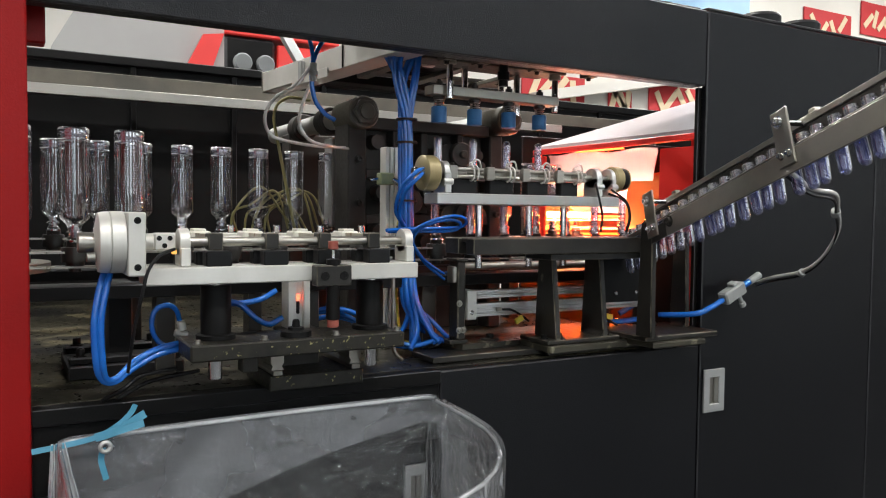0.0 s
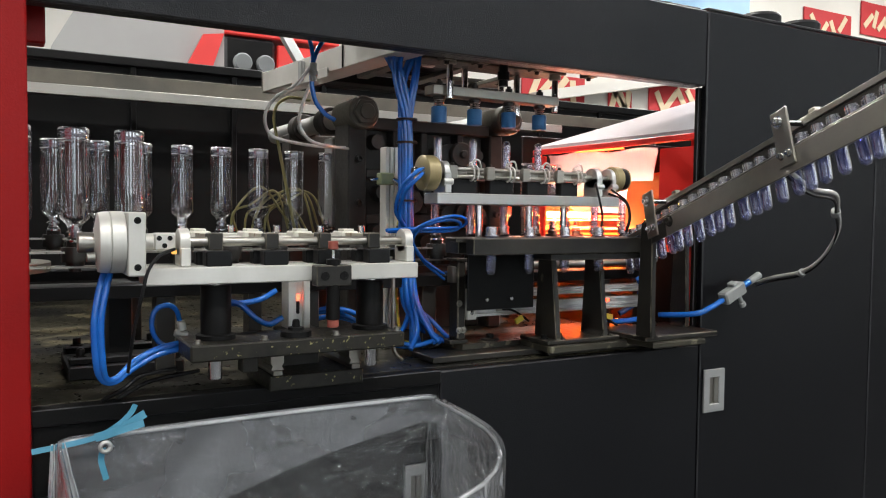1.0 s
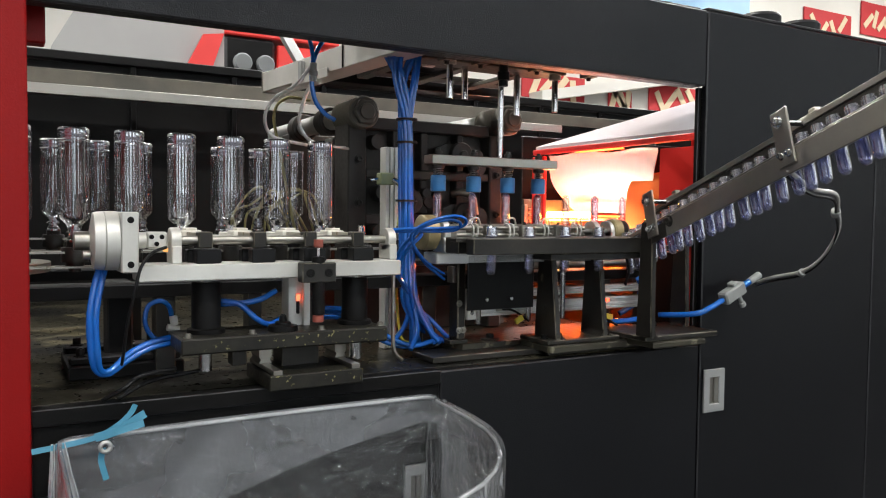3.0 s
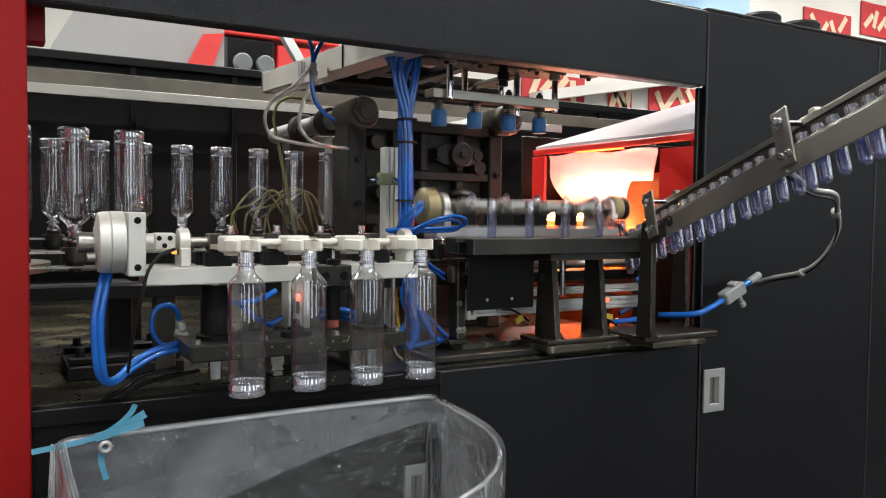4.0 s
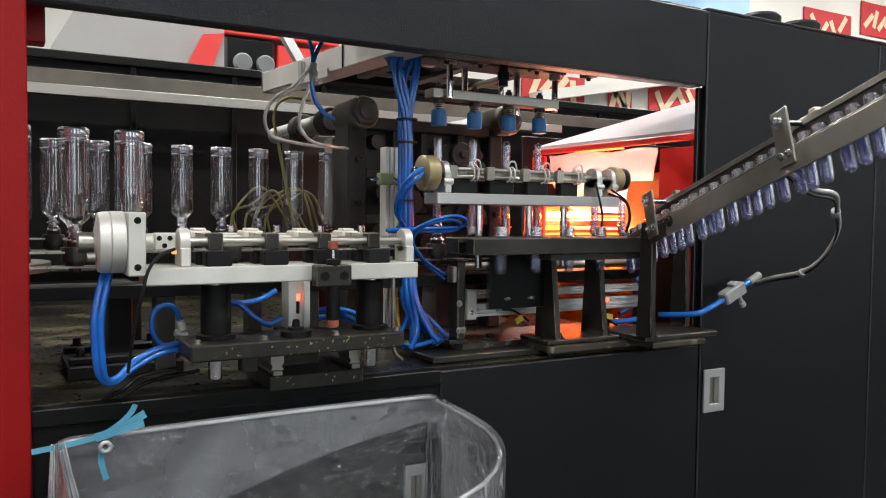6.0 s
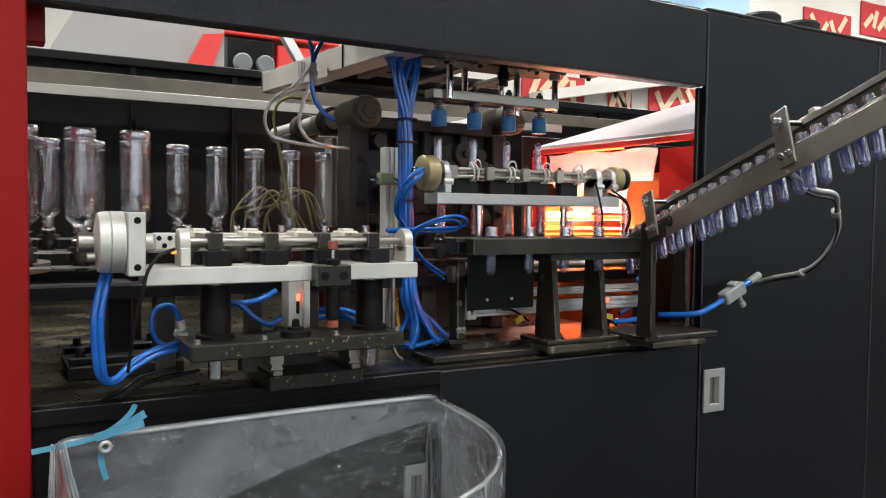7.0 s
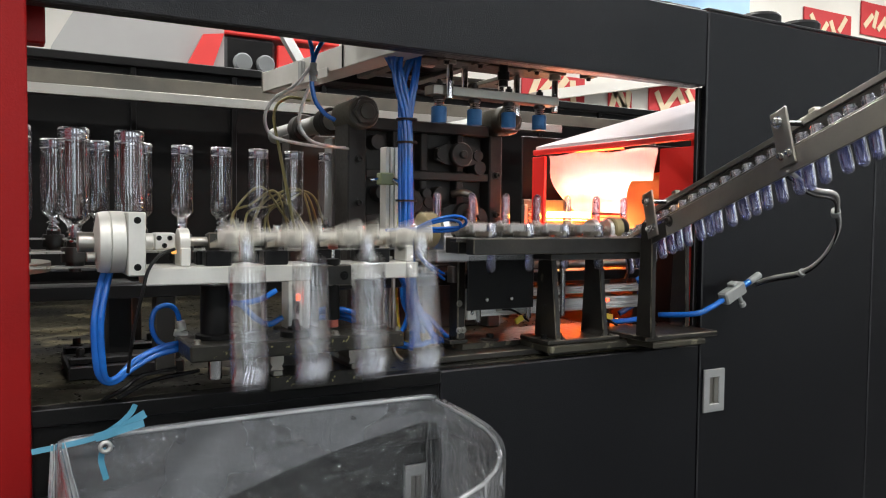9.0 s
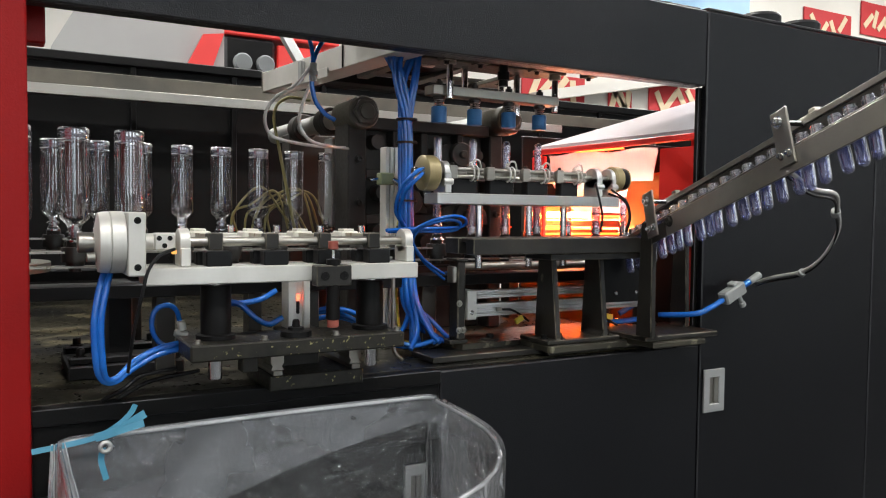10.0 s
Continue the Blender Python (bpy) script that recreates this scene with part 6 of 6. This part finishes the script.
            ring.append(bm.verts.new((cx + (p.x - cx) * k, cy + (p.y - cy) * k, p.z + 0.004 + up - over(p) * u)))
        hem.append(ring)
    for a, b in zip(hem, hem[1:]):
        for i in range(n):
            bm.faces.new((a[i], a[(i + 1) % n], b[(i + 1) % n], b[i])).smooth = True
    part("hem", bm, FILM_DOUBLE, t, "pale doubled hem of the film")
    # white creased outside of the rounded end
    bm = B()
    run = [p for p in full if p.x > 0.62 and p.y < -0.085]
    side = []
    for j in range(31):
        d = 0.42 * j / 30
        ring = []
        for p in run:
            w = 0.006 * (noise.noise(Vector((p.x * 30, p.y * 30, 1 + d * 3))) + 0.5 * noise.noise(Vector((p.x * 70, p.y * 70, d * 6)))) * min(1, d / 0.03)
            k = 1.034 - 0.05 * d + w
            ring.append(bm.verts.new((cx + (p.x - cx) * k, cy + (p.y - cy) * k, p.z + 0.002 - d)))
        side.append(ring)
    for a, b in zip(side, side[1:]):
        for i in range(len(run) - 1):
            if (run[i] - run[i + 1]).length < 0.03:
                bm.faces.new((a[i], a[i + 1], b[i + 1], b[i])).smooth = True
    part("creased_side", bm, FILM_CREASED, t, "whitish creased side of the film")
    # gathered corner that fans out downwards
    bm = B()
    grid = []
    for j in range(25):
        d = 0.30 * j / 24
        row = []
        for i in range(33):
            u = i / 32
            wide = 0.022 + 0.30 * d
            x = x0 - 0.012 - 0.07 * d + wide * u
            y = y1 - 0.02 - 0.16 * d + (0.003 + 0.03 * d) * math.sin(u * 19 + 3 * noise.noise(Vector((u * 3, d * 6, 2)))) + 0.012 * noise.noise(Vector((u * 9, d * 30, 5))) * min(1, d / 0.05)
            row.append(bm.verts.new((x, y, z + 0.002 - d)))
        grid.append(row)
    for a, b in zip(grid, grid[1:]):
        for i in range(32):
            bm.faces.new((a[i], a[i + 1], b[i + 1], b[i])).smooth = True
    part("gathered_corner", bm, FILM_GATHERED, t, "white gathered corner of the film")
    s = thing("tie_strap", (0.2, -0.06, 0.9), "turquoise plastic strap knotted to the bag", "strap")
    bm = B()
    def ribbon(pts, w):
        line = smooth_line(pts, 6)
        prev = None
        for i, p in enumerate(line):
            way = (line[min(i + 1, len(line) - 1)] - line[max(i - 1, 0)]).normalized()
            side = way.cross(Vector((0.1, -1, 0.2))).normalized() * w
            q = [bm.verts.new(p + side), bm.verts.new(p - side), bm.verts.new(p - side + Vector((0, 0.0008, 0))), bm.verts.new(p + side + Vector((0, 0.0008, 0)))]
            if prev:
                for k in range(4):
                    bm.faces.new((prev[k], prev[(k + 1) % 4], q[(k + 1) % 4], q[k]))
            prev = q
    ribbon([(0.04, -0.075, 0.905), (0.09, -0.076, 0.910), (0.135, -0.076, 0.917), (0.165, -0.076, 0.93), (0.19, -0.075, 0.950), (0.20, -0.074, 0.966)], 0.0045)
    ribbon([(0.135, -0.078, 0.917), (0.17, -0.08, 0.925), (0.20, -0.08, 0.942), (0.215, -0.08, 0.95)], 0.007)
    ribbon([(0.15, -0.079, 0.92), (0.18, -0.085, 0.928), (0.212, -0.085, 0.935)], 0.006)
    ribbon([(0.145, -0.10, 0.905), (0.142, -0.10, 0.885), (0.146, -0.10, 0.865), (0.15, -0.10, 0.85)], 0.0048)
    part("ribbon", bm, RIBBON, s)
    bm = B()
    tube(bm, [(0.148 + 0.0078 * math.cos(0.2618 * k), -0.106, 0.907 + 0.0078 * math.sin(0.2618 * k)) for k in range(25)], 0.0037, 8, smooth=False)
    part("washer", bm, ALU, s, "steel washer")


# ---------------------------------------------------------------- build
hall()
housing()
oven()
line_things()
TAKE, TAKE_C, TAKE_ARMS = takeout_unit()
slide_rail()
TRANS, TRANS_C, TRANS_ARMS = transfer_unit()
HEAD, HEAD_C = press_head()
MOULDP, PLATEN = mould_press()
FEED_T, FEED_S, APRON = feed_table()
stands()
chute()
hoses()
bag_bin()


def upright(x, y, z):
    """A bottle or preform upside down: its neck stands at z."""
    return pose(x, y, z)


def swung(table, t, axis_y, axis_z, radius, x, rise):
    """A piece held by swinging arms: its neck end, dome first."""
    a = radians(table)
    m = Matrix.Translation((x, axis_y, axis_z)) @ Matrix.Rotation(a, 4, "X")
    return m @ pose(0, radius, rise)


def motions():
    # take-out unit
    ts = times_of(SLIDE)
    walk(TAKE, [(t, pose(0.47, ARM_Y + ramp(phase(t), SLIDE), 0.9565)) for t in ts])
    base = TAKE_C.location.copy()
    walk(TAKE_C, [(t, pose(base.x, base.y, base.z + ramp(phase(t), LIFT))) for t in times_of(LIFT)])
    for ob in TAKE_ARMS:
        at = ob.location.copy()
        walk(ob, [(t, Matrix.Translation(at) @ Matrix.Rotation(radians(ramp(phase(t), SWING)), 4, "X")) for t in times_of(SWING)])
    for ob, side, pivot in CLAWS:
        at = ob.location.copy()
        walk(ob, [(t, Matrix.Translation(at) @ Matrix.Rotation(radians(ramp(phase(t), SWING)), 4, "X") @ Matrix.Translation(pivot) @ Matrix.Rotation(-side * radians(ramp(phase(t), OPEN)), 4, "Z") @ Matrix.Translation(-pivot)) for t in times_of(SWING, OPEN)])
    # transfer unit
    base2 = TRANS_C.location.copy()
    walk(TRANS_C, [(t, pose(base2.x, base2.y, base2.z + ramp(phase(t), T_LIFT) - T_UP)) for t in times_of(T_LIFT)])
    for ob in TRANS_ARMS:
        at = ob.location.copy()
        walk(ob, [(t, Matrix.Translation(at) @ Matrix.Rotation(radians(ramp(phase(t), T_SWING)), 4, "X")) for t in times_of(T_SWING)])
    base3 = HEAD_C.location.copy()
    walk(HEAD_C, [(t, pose(base3.x, base3.y, base3.z - ramp(phase(t), P_DOWN))) for t in times_of(P_DOWN)])
    base4 = PLATEN.location.copy()
    walk(PLATEN, [(t, pose(base4.x, base4.y - ramp(phase(t), MOULD), base4.z)) for t in times_of(MOULD)])
    base5 = FEED_S.location.copy()
    walk(FEED_S, [(t, pose(base5.x + 0.03 + 0.0 - 0.03 * ramp(phase(t), FEED), base5.y, base5.z)) for t in times_of(FEED)])
    base6 = APRON.location.copy()
    walk(APRON, [(t, pose(base6.x + 0.40 * (1 - ramp(phase(t), FEED)), base6.y, base6.z)) for t in times_of(FEED)])
    # chain mandrels step with the chain, four places a cycle
    steps = [0.0] + [r[0] for r in STEP] + [r[0] + CYCLE for r in STEP] + [10.0]
    for k, m in enumerate(MANDRELS):
        s0 = 0.234 + PITCH * (13 - k)
        rows = []
        for t in steps:
            s = s0 + chain_shift(t)
            x, y = on_chain(s)
            a = 0.0 if s >= TURN_X else min((TURN_X - s) / TURN_R, math.pi)
            rows.append((t, pose(x, y, chain_height(y), 0, 0, -math.degrees(a) % 360 if a < math.pi else 180)))
        walk(m, rows)
    # bottles: ride the chain, get swung to the front and dropped
    for k, b in enumerate(BOTTLES):
        s0 = 0.234 - PITCH * k
        cyc = 0 if k < 4 else 1 if k < 8 else 2
        rows = []
        take0 = 3.15 + CYCLE * cyc
        drop = DROP_T + CYCLE * cyc
        ts = set(t for t in steps if t < take0)
        if cyc < 2:
            x = ARM_X[3 - k % 4]
            ts |= {round((t + CYCLE * cyc) * FPS) / FPS for t in [r[0] for r in SLIDE + LIFT + SWING] if 3.15 <= t < DROP_T}
            ts |= {drop, drop + 0.0667, drop + 0.1333, drop + 0.2, drop + 0.2667, drop + 0.3333, drop + 0.4, 10.0}
        for t in sorted(v for v in ts if v <= 10):
            if cyc < 2 and t >= drop:
                u = min(t - drop, 0.4)
                hold = swung(180, t, ARM_Y, ARM_Z, ARM_R, x, 0.014)
                lean = (k * 37 % 7 - 3) * 22 * u
                rows.append((t, pose(0, 0, -0.5 * 9.81 * u * u) @ hold @ pose(0, 0, 0, lean * 0.5, lean, 0)))
            elif cyc < 2 and t >= take0 - 0.001:
                p = t - CYCLE * cyc
                m = Matrix.Translation((0, ramp(p, SLIDE), ramp(p, LIFT))) @ swung(ramp(p, SWING), t, ARM_Y, ARM_Z, ARM_R, x, -0.010 + 0.024 * ramp(p, SWING) / 180)
                rows.append((t, m))
            else:
                px_, py_ = on_chain(s0 + chain_shift(t))
                rows.append((t, upright(px_, py_, chain_height(py_))))
        walk(b, rows)
    # preforms on the line: two groups already on the chain, one held, two to come through the feed
    queue = [chute_pose(QUEUE * j - 0.0596) for j in range(4)]
    for g, j, p in HELD:
        x = T_X[j]
        rows = []
        if g < 2:
            for t in steps:
                rows.append((t, pose(x - 0.006 + 4 * PITCH * g + chain_shift(t), ROW_F, CHAIN_Z + 0.012)))
        else:
            cyc = g - 2          # cycle in which the group is set down
            pick = 3.86 + CYCLE * (cyc - 1)
            feed = CYCLE * (cyc - 1)
            ts = {0.0, 10.0}
            ts |= {round((t + CYCLE * c) * FPS) / FPS for t, _ in T_LIFT + T_SWING + FEED for c in (0, 1)}
            ts |= set(steps)
            for t in sorted(v for v in ts if 0 <= v <= 10):
                ph, n = phase(t), int(t // CYCLE)
                down = 2.80 + CYCLE * cyc
                if t >= down:
                    since = chain_shift(t) - chain_shift(down)
                    rows.append((t, pose(x + since, ROW_F, CHAIN_Z + 0.012)))
                elif t >= pick or cyc == 0:
                    sw = ramp(ph, T_SWING) if t >= pick and (n == cyc - 1) else 0
                    rows.append((t, swung(sw, t, T_Y, T_Z + ramp(ph, T_LIFT), T_R, x, -0.013)))
                else:
                    f = ramp(ph, FEED) if n == cyc - 1 else 0.0
                    q = queue[j]
                    u = f * f * (3 - 2 * f)
                    if n < cyc - 1:
                        q = chute_pose(QUEUE * (j + 4) - 0.0596 - 4 * QUEUE * ease(t, 0.35, 1.0))
                    to = Matrix.Translation((x, -0.02, 1.274)) @ Matrix.Rotation(math.pi, 4, "X")
                    turn = q.to_quaternion().slerp(to.to_quaternion(), min(1, f * 2))
                    at = q.translation.lerp(to.translation, u)
                    at.y = q.translation.y + (-0.02 - q.translation.y) * min(1, f * 3)
                    at.z = q.translation.z + (1.274 - q.translation.z) * min(1, f * 3)
                    rows.append((t, Matrix.Translation(at) @ turn.to_matrix().to_4x4()))
        walk(p, rows)
    # preforms in the chute slide down four places a cycle
    for k, p in enumerate(CHUTE):
        rows = []
        for t in [0.0, 0.35, 0.45, 0.55, 0.65, 0.75, 0.85, 1.0, 5.45, 5.55, 5.65, 5.75, 5.85, 5.95, 6.1, 10.0]:
            moved = 4 * QUEUE * (ease(t, 0.35, 1.0) + ease(t, 5.45, 6.1))
            loose = 0.002 * math.sin(k * 2.4)
            rows.append((t, chute_pose(QUEUE * (k + 8) - 0.0596 - moved + loose) @ pose(0, 0, 0, 0, 4 * math.sin(k * 1.7), 0)))
        walk(p, rows)


motions()
